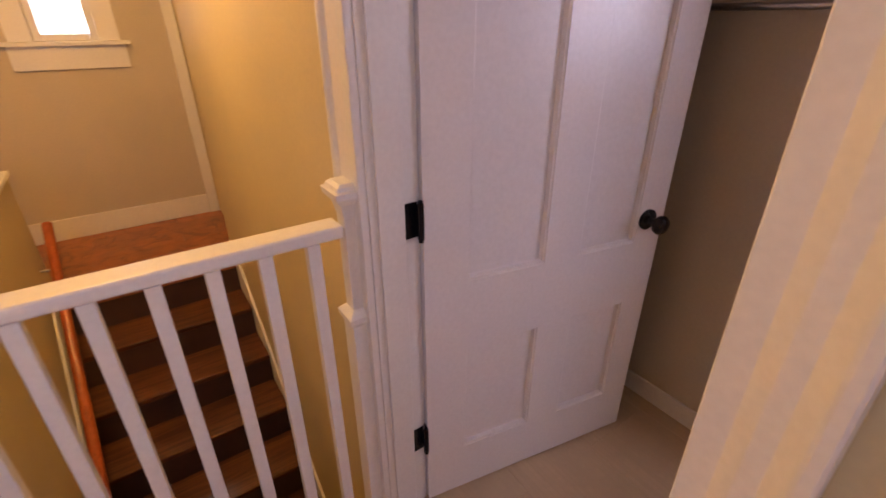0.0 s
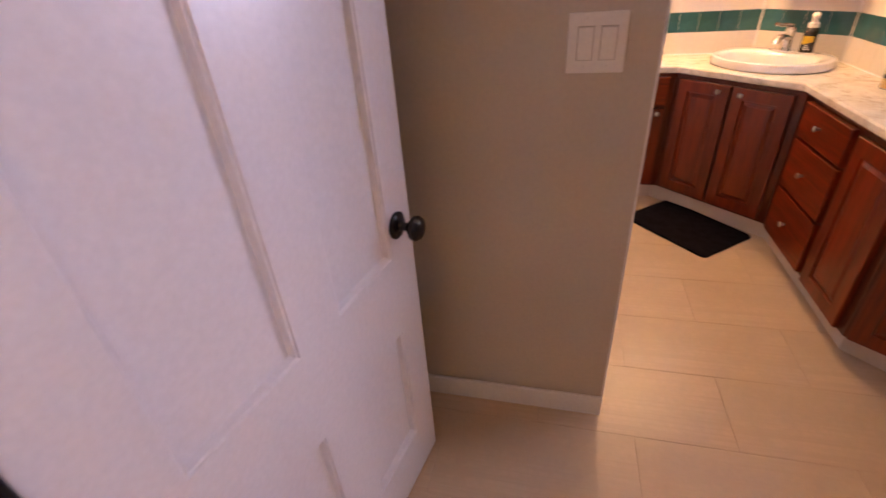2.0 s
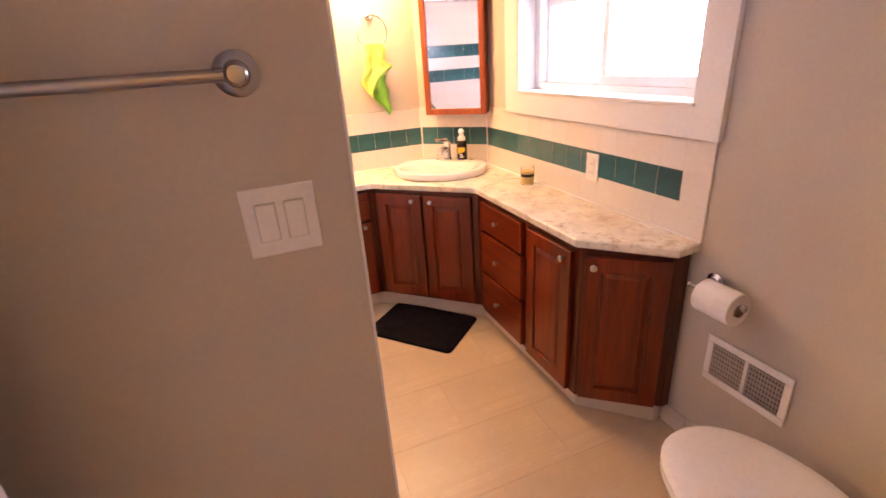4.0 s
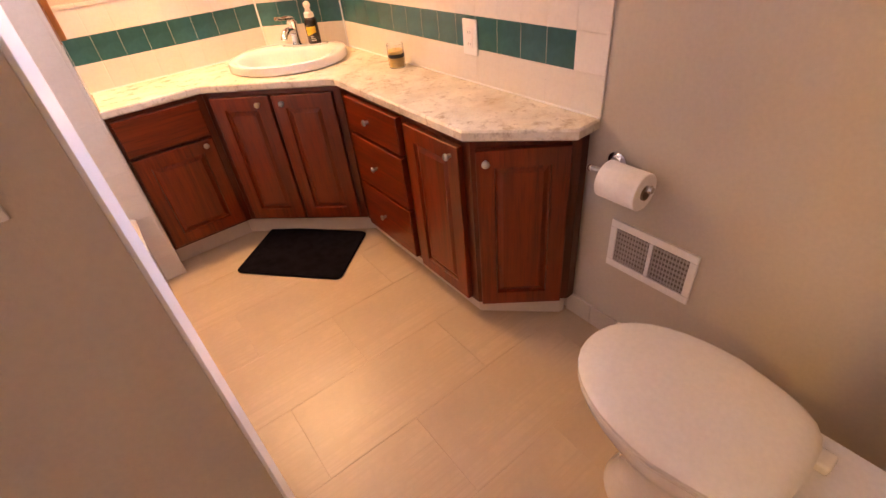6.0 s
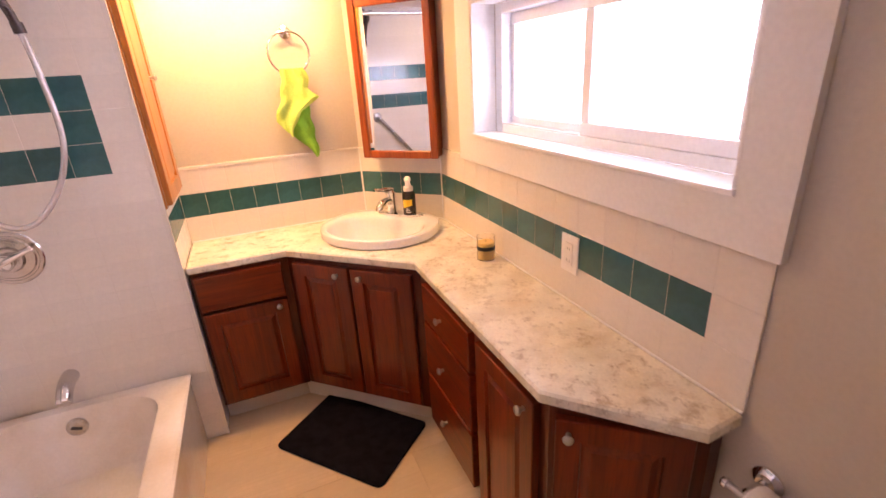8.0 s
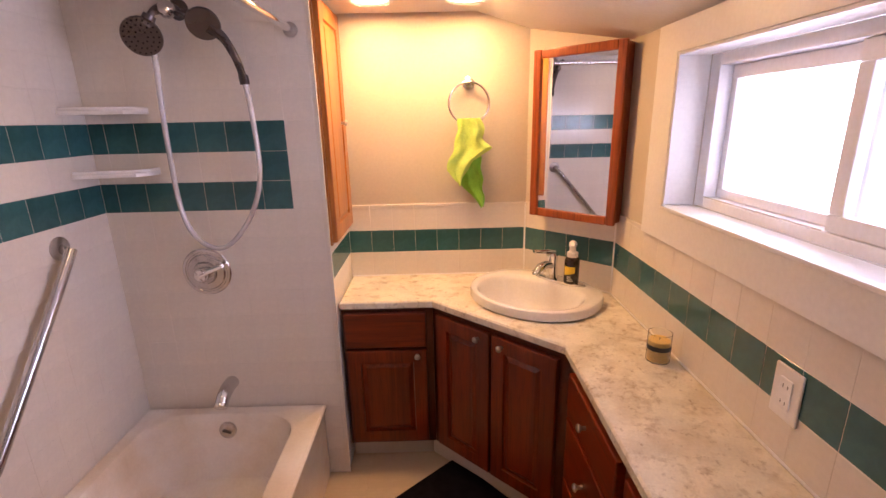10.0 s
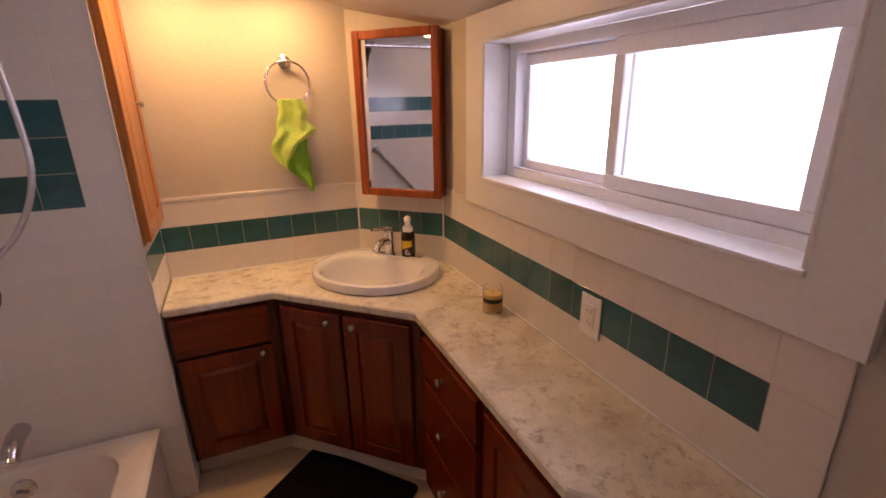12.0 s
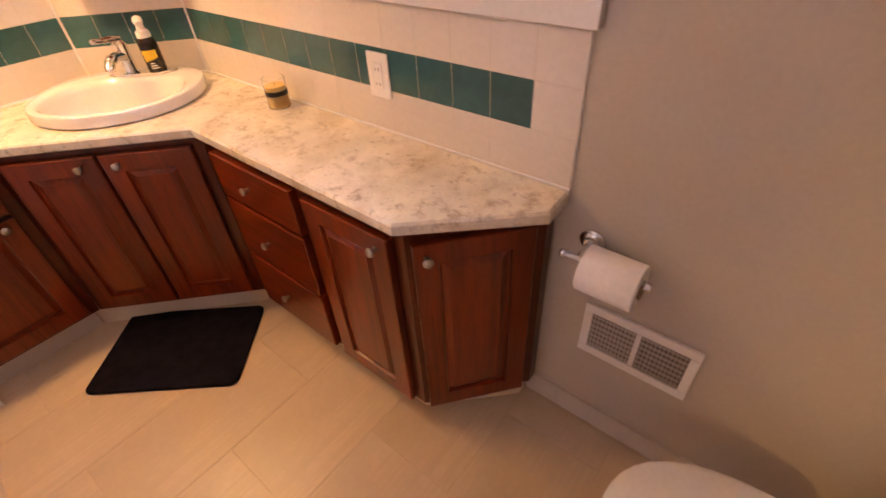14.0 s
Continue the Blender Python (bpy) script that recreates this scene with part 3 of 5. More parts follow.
for a, b in zip(vr, vr[1:]):
    for i in range(len(a)):
        j = (i + 1) % len(a)
        bm.faces.new((a[i], a[j], b[j], b[i]))
bm.faces.new(vr[-1])
part("bowl", bm, CERAMIC, basin, smooth=True)
part("drain", lathe([(0.0, 0.0), (0.019, 0.0), (0.022, 0.002), (0.022, 0.004), (0.012, 0.004), (0.011, 0.002), (0.0, 0.002)], 24), CHROME, basin, "chrome drain ring", True, pose(0, -0.018, -0.122))

# faucet on the basin's back ledge
fa = thing("faucet", "chrome single-lever faucet on the washbasin ledge", "faucet", SINK @ pose(-0.006, 0.158, 0.040) @ Matrix.Scale(1.12, 4))
part("base_plate", prism([(0.036 + 0.108 * math.cos(a / 32 * 6.2832), 0.026 * math.sin(a / 32 * 6.2832)) for a in range(32)], 0.0, 0.007, 0.003), CHROME, fa, smooth=True)
part("body", lathe([(0.024, 0.008), (0.021, 0.02), (0.0195, 0.06), (0.021, 0.085), (0.022, 0.095), (0.014, 0.104), (0.0, 0.106)], 24), CHROME, fa, smooth=True)
part("spout", tube(spline([(0, -0.005, 0.055), (0, -0.045, 0.066), (0, -0.085, 0.066), (0, -0.108, 0.052), (0, -0.112, 0.044)], 5), [0.015] * 10 + [0.014] * 9 + [0.013] * 2, 14), CHROME, fa, smooth=True)
part("lever", tube(spline([(0, 0.006, 0.102), (-0.006, -0.02, 0.112), (-0.02, -0.052, 0.116), (-0.03, -0.082, 0.122)], 5), [0.014, 0.013, 0.012, 0.011, 0.010, 0.009, 0.009, 0.008, 0.008, 0.007, 0.007, 0.007, 0.007, 0.0075, 0.008, 0.006], 12), CHROME, fa, smooth=True)

# soap bottle
so = thing("soap_bottle", "dark brown foaming soap bottle with white pump on the basin ledge", "soap bottle", SINK @ pose(0.090, 0.152, 0.048, 0, 0, 25) @ Matrix.Scale(1.17, 4))
part("bottle", lathe([(0.0, 0.0), (0.024, 0.0), (0.026, 0.004), (0.026, 0.082), (0.022, 0.092), (0.017, 0.097), (0.0, 0.097)], 28), SOAPBROWN, so, smooth=True)
lab = bmesh.new()
for r, z in ((0.0264, 0.03), (0.0264, 0.064)):
    for i in range(9):
        a = math.radians(-150 + i * 11)
        lab.verts.new((r * math.cos(a), r * math.sin(a), z + (0.012 * i / 8 if z < 0.05 else 0)))
lab.verts.ensure_lookup_table()
for i in range(8):
    lab.faces.new((lab.verts[i], lab.verts[i + 1], lab.verts[10 + i], lab.verts[9 + i]))
part("label", lab, YELLOWLABEL, so, "yellow printed patch")
bars = bmesh.new()
for k in range(3):
    z0 = 0.012 + 0.007 * k
    vs = [[bars.verts.new((0.0265 * math.cos(math.radians(-120 + i * 9)), 0.0265 * math.sin(math.radians(-120 + i * 9)), z)) for i in range(6 - k)] for z in (z0, z0 + 0.003)]
    for i in range(5 - k):
        bars.faces.new((vs[0][i], vs[0][i + 1], vs[1][i + 1], vs[1][i]))
part("print_lines", bars, PLASTIC, so, "small white lines of print")
part("collar", lathe([(0.0, 0.096), (0.019, 0.096), (0.019, 0.112), (0.012, 0.116), (0.009, 0.135), (0.0, 0.135)], 24), PLASTIC, so, "white pump collar", True)
part("pump_head", tube([(0, 0.006, 0.139), (0, -0.012, 0.141), (0, -0.040, 0.138)], [0.014, 0.013, 0.008], 14), PLASTIC, so, "white pump head", True)

# candle
ca = thing("candle", "tan candle in a clear glass jar with black label", "candle", pose(-0.069, 0.857, COUNTER))
jar = part("jar", lathe([(0.0, 0.0005), (0.031, 0.0005), (0.034, 0.004), (0.034, 0.092), (0.0328, 0.0925), (0.0320, 0.092), (0.0320, 0.006), (0.0, 0.006)], 32, cap=False), CLEAR, ca, "clear glass jar", True)
jar.visible_shadow = False
part("wax", lathe([(0.0, 0.0065), (0.0316, 0.0065), (0.0316, 0.068), (0.030, 0.070), (0.0, 0.069)], 32), WAX, ca, "tan wax", True)
part("label", lathe([(0.0344, 0.042), (0.0344, 0.057)], 32, cap=False), BLACKLABEL, ca, "black paper band", True)
part("wick", tube([(0, 0, 0.069), (0.001, 0, 0.077)], 0.001, 6), BLACKLABEL, ca)

# ---- mirror cabinet, towel ring and linen cabinet ----
mc = thing("mirror_cabinet", "corner mirror cabinet with reddish wooden frame hung slantwise", "mirror", pose(-0.172, 1.474, 1.09, 0, 0, -45))
MW, MH, MD, MF = 0.19, 0.665, 0.078, 0.034
part("cabinet_box", boxed(-MW + 0.006, MW - 0.006, 0.0, MD + 0.02, 0.006, MH - 0.006), FRAMEWOOD, mc)
for x0, x1, z0, z1 in ((-MW, -MW + MF, 0, MH), (MW - MF, MW, 0, MH), (-MW + MF + g, MW - MF - g, 0, MF), (-MW + MF + g, MW - MF - g, MH - MF, MH)):
    part("frame_rail", boxed(x0, x1, -0.018, -0.0005, z0, z1, bevel=0.006, seg=3), FRAMEWOOD, mc)
part("glass", boxed(-MW + MF - 0.004, MW - MF + 0.004, -0.008, -0.001, MF - 0.004, MH - MF + 0.004), MIRROR, mc, "silvered mirror glass")

tr = thing("towel_ring", "chrome towel ring fixed to the wall over the counter", "towel ring", pose(-0.573, N_WALL, 1.645))
part("mounting_plate", lathe([(0.0, 0.0), (0.027, 0.0), (0.026, 0.008), (0.014, 0.013), (0.011, 0.03), (0.0, 0.032)], 24), CHROME, tr, smooth=True, m=pose(0, 0, 0, 90, 0, 0))
part("ring", tube([(0.086 * math.sin(2 * math.pi * i / 40), -0.034 - 0.012 * (1 - math.cos(2 * math.pi * i / 40)) * 0.3, -0.083 + 0.086 * math.cos(2 * math.pi * i / 40)) for i in range(40)], 0.0055, 10, closed=True), CHROME, tr, smooth=True)

# the cloth, pulled through the ring and hanging in folds to a point
def cloth_layer(bm, table, depth, phase, nu=36, nv=44):
    """A hanging fold of cloth between left and right edges given by height."""
    grid = []
    top, bot = table[0][0], table[-1][0]
    for j in range(nv + 1):
        z = top + (bot - top) * j / nv
        for (za, la, ra_), (zb, lb, rb_) in zip(table, table[1:]):
            if zb - 1e-9 <= z <= za + 1e-9:
                f = (za - z) / (za - zb)
                left, right = la + (lb - la) * f, ra_ + (rb_ - ra_) * f
                break
        v, row = j / nv, []
        for i in range(nu + 1):
            u = i / nu
            x = left + (right - left) * u + 0.004 * math.sin(z * 70 + phase)
            fold = 0.009 * math.sin(u * 9 + phase + 1.4 * v) + 0.003 * math.sin(u * 19 - 3 * v + phase) * (1 - 0.5 * v)
            bulge = 0.016 * math.sin(u * math.pi) * (1 - 0.6 * v)
            n1 = 0.008 * noise.noise((x * 26, z * 18, phase)) + 0.003 * noise.noise((x * 60, z * 44, phase)) + 0.002 * noise.noise((x * 130, z * 110, phase))
            row.append(bm.verts.new((x, -depth - fold - bulge - n1, z + 0.010 * math.sin(u * 8 + phase) * v)))
        grid.append(row)
    for j in range(nv):
        for i in range(nu):
            bm.faces.new((grid[j][i], grid[j][i + 1], grid[j + 1][i + 1], grid[j + 1][i]))


towel = thing("hand_towel", "lime microfibre hand towel bunched through the ring", "towel", pose(-0.573, N_WALL - 0.012, 0))
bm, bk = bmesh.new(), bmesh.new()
cloth_layer(bm, [(1.500, -0.044, 0.050), (1.478, -0.050, 0.060), (1.412, -0.058, 0.060), (1.390, -0.064, 0.076), (1.372, -0.070, 0.098), (1.345, -0.080, 0.058), (1.302, -0.098, 0.010), (1.280, -0.104, -0.008), (1.250, -0.078, -0.026), (1.222, -0.046, -0.034)], 0.046, 0.4)
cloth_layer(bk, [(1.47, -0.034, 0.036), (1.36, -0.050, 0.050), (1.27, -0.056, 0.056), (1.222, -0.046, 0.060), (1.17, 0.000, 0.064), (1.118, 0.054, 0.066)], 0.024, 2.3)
for nm, bm_, mt in (("front_layer", bm, TOWEL), ("back_layer", bk, TOWELSHADE)):
    layer = part(nm, bm_, mt, towel, "pale lime front fold" if mt is TOWEL else "under fold with its shade put into a darker green", smooth=True)
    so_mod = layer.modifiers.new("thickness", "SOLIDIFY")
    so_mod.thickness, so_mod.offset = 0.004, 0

lc = thing("linen_cabinet", "tall orange oak wall cabinet door beside the shower wall", "cabinet", pose(RETURN_X + 0.002, 1.352, 1.035, 0, 0, 90))
part("face_frame", boxed(0.0, 0.352, -0.008, 0.0, 0.0, 0.885, bevel=0.002), OAK, lc)
ld = part("cabinet_door", raised_front(0.345, 0.865, OAK, inset=0.055), OAK, lc, m=pose(0.004, -0.009, 0.012))
knob(ld, 0.245, 0.445)

# ---- window ----
WY0, WY1, WZ0, WZ1 = -0.02, 1.035, 1.217, 1.67
win = thing("window_1", "white vinyl sliding window with bright frosted panes", "window", kind="structure")
part("casing", holed("x", -0.02, -0.0005, WY0 - 0.10, WY1 + 0.122, WZ0 - 0.100, SLOPE0 - 0.005, [(WY0, WY1, WZ0 - 0.002, WZ1)]), TRIM, win)
for nm, a in (("window_sill", (-0.026, 0.075, WY0 + 0.001, WY1 - 0.001, WZ0 - 0.002, WZ0 + 0.010)),
              ("jamb_lining", (-0.019, 0.075, WY0 + 0.0005, WY0 + 0.010, WZ0 + 0.0105, WZ1 - 0.0005)), ("jamb_lining", (-0.019, 0.075, WY1 - 0.010, WY1 - 0.0005, WZ0 + 0.0105, WZ1 - 0.0005)),
              ("jamb_lining", (-0.019, 0.075, WY0 + 0.0105, WY1 - 0.0105, WZ1 - 0.010, WZ1 - 0.0005))):
    part(nm, boxed(*a, bevel=0.003), TRIM, win)
FY0, FY1, FZ0, FZ1 = WY0 + 0.011, WY1 - 0.011, WZ0 + 0.0105, WZ1 - 0.0105
for a in ((0.076, 0.15, FY0, FY0 + 0.032, FZ0, FZ1), (0.076, 0.15, FY1 - 0.045, FY1, FZ0, FZ1), (0.076, 0.15, FY0 + 0.033, FY1 - 0.046, FZ0, FZ0 + 0.030), (0.076, 0.15, FY0 + 0.033, FY1 - 0.046, FZ1 - 0.032, FZ1)):
    part("window_frame", boxed(*a, bevel=0.003), VINYL, win)


def sash(x, ya, yb, wa, wb, rail, head):
    za, zb = FZ0 + 0.031, FZ1 - 0.033
    q = part("sash", boxed(x, x + 0.028, ya, yb, za, za + rail, bevel=0.003), VINYL, win)
    for a in ((x, x + 0.028, ya, yb, zb - head, zb), (x + 0.0005, x + 0.0275, ya, ya + wa, za + rail + 0.0005, zb - head - 0.0005), (x + 0.0005, x + 0.0275, yb - wb, yb, za + rail + 0.0005, zb - head - 0.0005)):
        part("sash_rail", boxed(*a, bevel=0.003), VINYL, q)
    p = part("pane", boxed(x + 0.012, x + 0.016, ya + wa - 0.004, yb - wb + 0.004, za + rail - 0.004, zb - head + 0.004), CLEAR, q, "bright window pane")
    p.visible_shadow = False


sash(0.113, 0.505, FY1 - 0.047, 0.03, 0.022, 0.026, 0.036)
sash(0.080, FY0 + 0.034, 0.542, 0.040, 0.034, 0.036, 0.040)
# thin grey strip drawn for the track's dark groove
part("track_groove", boxed(0.0765, 0.078, 0.545, FY1 - 0.046, FZ0 + 0.0302, FZ0 + 0.033), PLASTICDARK, win, "grey strip drawn for the track groove")
sky_card = structure("backdrop_window", boxed(0.75, 0.76, -2.4, 3.6, -0.3, 3.5), SKYGLOW, "bright overcast sky outside the window", "backdrop")

# ---- outlet, switch, vent, paper holder, towel bar ----
ot = thing("outlet", "white electrical outlet over the counter", "outlet", pose(-0.0065, 0.447, 0.938, 0, 0, -90))
part("plate", boxed(-0.037, 0.037, -0.006, 0.0, -0.058, 0.058, bevel=0.003), PLASTIC, ot)
part("receptacle", boxed(-0.0165, 0.0165, -0.0085, -0.0062, -0.034, 0.034, bevel=0.002), PLASTIC, ot)
for dz in (-0.020, 0.017):
    for dx in (-0.006, 0.006):
        part("slot", boxed(dx - 0.001, dx + 0.001, -0.0089, -0.0086, dz - 0.004, dz + 0.004), SLOT, ot)

sw = thing("light_switch", "white double rocker light switch on the greige wall", "light switch", pose(-1.281, SW0, 1.166))
part("plate", boxed(-0.0605, 0.0605, -0.0065, -0.0005, -0.0605, 0.0605, bevel=0.003), PLASTIC, sw)
for dx in (-0.0235, 0.0235):
    # grey slab behind the rocker stands for the shade in its gap
    part("rocker_frame", boxed(dx - 0.0172, dx + 0.0172, -0.0072, -0.0066, -0.0342, 0.0342), PLASTICDARK, sw)
    part("rocker", boxed(dx - 0.0155, dx + 0.0155, -0.0115, -0.0079, -0.0325, 0.0325, bevel=0.0025), PLASTIC, sw)
    for dz in (-0.047, 0.047):
        part("screw", lathe([(0.0, 0.0), (0.003, 0.0), (0.0026, 0.001), (0.0, 0.001)], 10), PLASTIC, sw, m=pose(dx, -0.0065, dz, 90, 0, 0))

vt = thing("wall_vent", "white metal wall vent grille with two louvred panels", "vent", pose(-0.0005, -0.334, 0.399, 0, 0, -90))
VW, VH = 0.139, 0.088
# flat dark sheet stands for the shade inside the duct
part("backing", boxed(-VW + 0.02, VW - 0.02, -0.003, -0.001, -VH + 0.02, VH - 0.02), VENTBACK, vt)
for a in ((-VW, VW, -0.009, -0.0005, VH - 0.026, VH), (-VW, VW, -0.009, -0.0005, -VH, -VH + 0.026), (-VW, -VW + 0.022, -0.0088, -0.0005, -VH + 0.0265, VH - 0.0265), (VW - 0.022, VW, -0.0088, -0.0005, -VH + 0.0265, VH - 0.0265), (-0.0065, 0.0065, -0.0088, -0.0005, -VH + 0.0265, VH - 0.0265)):
    part("frame", boxed(*a, bevel=0.002), PLASTIC, vt)
# fins and slats are greyed, their shade painted in; the grille is white
fin = mesh_of("fin", boxed(-0.0012, 0.0012, -0.0086, -0.0060, -VH + 0.0268, VH - 0.0268), PLASTICDARK)
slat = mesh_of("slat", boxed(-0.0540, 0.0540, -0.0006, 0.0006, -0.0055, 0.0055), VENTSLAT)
for side in (-1, 1):
    for k in range(11):
        s = new("fin", fin)
        s.parent = vt
        s.matrix_basis = pose(side * (0.0122 + k * 0.0097), 0, 0)
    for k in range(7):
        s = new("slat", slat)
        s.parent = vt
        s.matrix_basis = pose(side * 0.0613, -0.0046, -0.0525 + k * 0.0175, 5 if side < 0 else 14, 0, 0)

tp = thing("paper_holder", "chrome toilet paper holder beside the cabinet end", "paper holder", pose(0, -0.178, 0.672))
part("mounting_plate", lathe([(0.0, 0.0), (0.031, 0.0), (0.031, 0.006), (0.024, 0.011), (0.018, 0.013), (0.015, 0.02), (0.0, 0.022)], 28), CHROME, tp, smooth=True, m=pose(-0.0005, 0, 0, 0, -90, 0))
part("arm", tube(spline([(-0.015, 0, 0), (-0.05, 0, 0.002), (-0.072, 0, -0.004)], 4), 0.009, 12), CHROME, tp, smooth=True)
part("rod", tube([(-0.072, 0.032, -0.004), (-0.072, -0.146, -0.004)], 0.0085, 14), NICKEL, tp, smooth=True)
for yy in (0.032, -0.146):
    part("rod_end", lathe([(0.0, 0.0), (0.011, 0.0), (0.012, 0.006), (0.009, 0.012), (0.0, 0.013)], 16), CHROME, tp, smooth=True, m=pose(-0.072, yy, -0.004, -90 if yy > 0 else 90, 0, 0))
roll = thing("toilet_paper", "white toilet paper roll hanging on the holder", "toilet paper", pose(-0.072, -0.254, 0.654, 90, 0, 0))
part("paper", lathe([(0.021, -0.062), (0.051, -0.062), (0.053, -0.060), (0.053, 0.060), (0.051, 0.062), (0.021, 0.062), (0.021, -0.062)], 44, cap=False), PAPER, roll, smooth=True)
part("core", lathe([(0.0205, -0.0675), (0.0205, 0.0675), (0.0195, 0.0675), (0.0195, -0.0675), (0.0205, -0.0675)], 28, cap=False), CARD, roll, "cardboard core", True)

tb = thing("towel_bar", "brushed-nickel towel bar on the partition wall", "towel bar", pose(0, SW0, 1.403))
for xx in (-1.302, -1.86):
    part("mounting_plate", lathe([(0.0, 0.0), (0.033, 0.0), (0.034, 0.004), (0.028, 0.010), (0.02, 0.014), (0.016, 0.03), (0.017, 0.06), (0.012, 0.066), (0.0, 0.068)], 28), NICKEL, tb, smooth=True, m=pose(xx, -0.0005, 0, 90, 0, 0))
part("bar", tube([(-1.302, -0.052, 0), (-1.86, -0.052, 0)], 0.0095, 16), NICKEL, tb, smooth=True)

# ---- can lights ----
for lx, ly, watts in CAN_LIGHTS:
    cl = thing("ceiling_light", "round recessed ceiling light with warm lit lens", "ceiling light", pose(lx, ly, SOFFIT), group="recessed ceiling lights")
    part("trim_ring", lathe([(0.066, -0.001), (0.085, -0.001), (0.084, -0.006), (0.075, -0.009), (0.067, -0.005), (0.066, -0.001)], 36, cap=False), PLASTIC, cl, smooth=True)
    part("lens", lathe([(0.0, -0.002), (0.067, -0.002), (0.067, -0.0015), (0.0, -0.0012)], 36), CANLENS, cl, "glowing lens")

# ---- bathtub and shower ----
def rrect(x0, x1, y0, y1, r, n=7):
    pts = []
    for cx, cy, a0 in ((x1 - r, y1 - r, 0), (x0 + r, y1 - r, 90), (x0 + r, y0 + r, 180), (x1 - r, y0 + r, 270)):
        for i in range(n):
            a = radians(a0 + 90 * i / (n - 1))
            pts.append((cx + r * math.cos(a), cy + r * math.sin(a)))
    return pts


def loft(rings, bm=None, cap0=False, cap1=True):
    bm = bm or bmesh.new()
    vr = [[bm.verts.new(p) for p in ring] for ring in rings]
    for a, b in zip(vr, vr[1:]):
        for i in range(len(a)):
            j = (i + 1) % len(a)
            bm.faces.new((a[i], a[j], b[j], b[i]))
    if cap0:
        bm.faces.new(vr[0])
    if cap1:
        bm.faces.new(vr[-1])
    return bm


TX0, TX1, TY0, TY1, RIM = W_WALL + 0.002, -1.208, SW1 + 0.008, TUB_WALL - 0.008, 0.355
tub = thing("bathtub", "white enamelled bathtub with random tan blotches", "bathtub")
R3 = lambda pts, z: [(x, y, z) for x, y in pts]
shell = loft([R3(rrect(TX0, TX1 - 0.012, TY0, TY1, 0.004), 0.0), R3(rrect(TX0, TX1 - 0.010, TY0, TY1, 0.004), RIM - 0.05), R3(rrect(TX0, TX1, TY0, TY1, 0.004), RIM - 0.022),
              R3(rrect(TX0, TX1, TY0, TY1, 0.005), RIM - 0.008), R3(rrect(TX0 + 0.006, TX1 - 0.008, TY0 + 0.006, TY1 - 0.006, 0.008), RIM),
              R3(rrect(TX0 + 0.055, TX1 - 0.088, TY0 + 0.09, TY1 - 0.048, 0.13), RIM), R3(rrect(TX0 + 0.063, TX1 - 0.098, TY0 + 0.10, TY1 - 0.055, 0.13), RIM - 0.008),
              R3(rrect(TX0 + 0.070, TX1 - 0.106, TY0 + 0.115, TY1 - 0.060, 0.13), RIM - 0.05), R3(rrect(TX0 + 0.088, TX1 - 0.118, TY0 + 0.20, TY1 - 0.078, 0.13), 0.16),
              R3(rrect(TX0 + 0.105, TX1 - 0.135, TY0 + 0.26, TY1 - 0.11, 0.13), 0.09), R3(rrect(TX0 + 0.14, TX1 - 0.17, TY0 + 0.32, TY1 - 0.18, 0.12), 0.065),
              R3(rrect(TX0 + 0.2, TX1 - 0.23, TY0 + 0.42, TY1 - 0.25, 0.09), 0.060)])
part("tub_shell", shell, TUBWHITE, tub, smooth=True)
part("overflow_plate", lathe([(0.0, 0.0), (0.036, 0.0), (0.035, 0.006), (0.028, 0.010), (0.010, 0.012), (0.0, 0.012)], 28), SATIN, tub, "chrome overflow plate", True, pose(-1.602, TY1 - 0.061, 0.288, 84, 0, 0))
part("overflow_lever", boxed(-0.018, 0.018, -0.018, -0.010, -0.004, 0.004, bevel=0.002), DARKMETAL, tub, m=pose(-1.602, TY1 - 0.061, 0.288, 0, 20, 0))
part("drain", lathe([(0.0, 0.0), (0.034, 0.0), (0.036, 0.002), (0.030, 0.006), (0.02, 0.004), (0.008, 0.008), (0.0, 0.009)], 28), NICKEL, tub, "metal drain", True, pose(-1.583, 1.075, 0.0625))

ts = thing("tub_spout", "chrome bathtub spout on the tiled wall", "faucet", pose(-1.588, TUB_WALL, 0.468))
part("spout_body", tube(spline([(0, -0.001, 0), (0, -0.045, 0.001), (0, -0.088, -0.012), (0, -0.116, -0.034)], 5), [0.0275, 0.0275, 0.0275, 0.0275, 0.027, 0.027, 0.027, 0.0265, 0.0265, 0.026, 0.026, 0.0255, 0.025, 0.0245, 0.024, 0.0235], 20), SATIN, ts, smooth=True)
part("spout_tip", lathe([(0.0235, 0.0), (0.0255, 0.002), (0.0255, 0.012), (0.022, 0.015), (0.018, 0.012), (0.0, 0.012)], 24), CHROME, ts, "chrome outlet ring", True, pose(0, -0.114, -0.032, 127, 0, 0))

va = thing("shower_valve", "round chrome shower valve with lever on the tiled wall", "shower valve", pose(-1.614, TUB_WALL, 0.952))
part("escutcheon", lathe([(0.0, 0.0), (0.092, 0.0), (0.093, 0.003), (0.089, 0.007), (0.080, 0.008), (0.078, 0.006), (0.072, 0.007), (0.068, 0.012), (0.045, 0.017), (0.040, 0.030), (0.0, 0.031)], 44), SATIN, va, smooth=True, m=pose(0, -0.0005, 0, 90, 0, 0))
part("lever_hub", lathe([(0.026, 0.03), (0.026, 0.055), (0.021, 0.062), (0.0, 0.064)], 28), CHROME, va, smooth=True, m=pose(0, 0, 0, 90, 0, 0))
part("lever", tube([(-0.01, -0.055, -0.004), (0.03, -0.060, 0.016), (0.085, -0.064, 0.038)], [0.012, 0.010, 0.008], 12), CHROME, va, smooth=True)

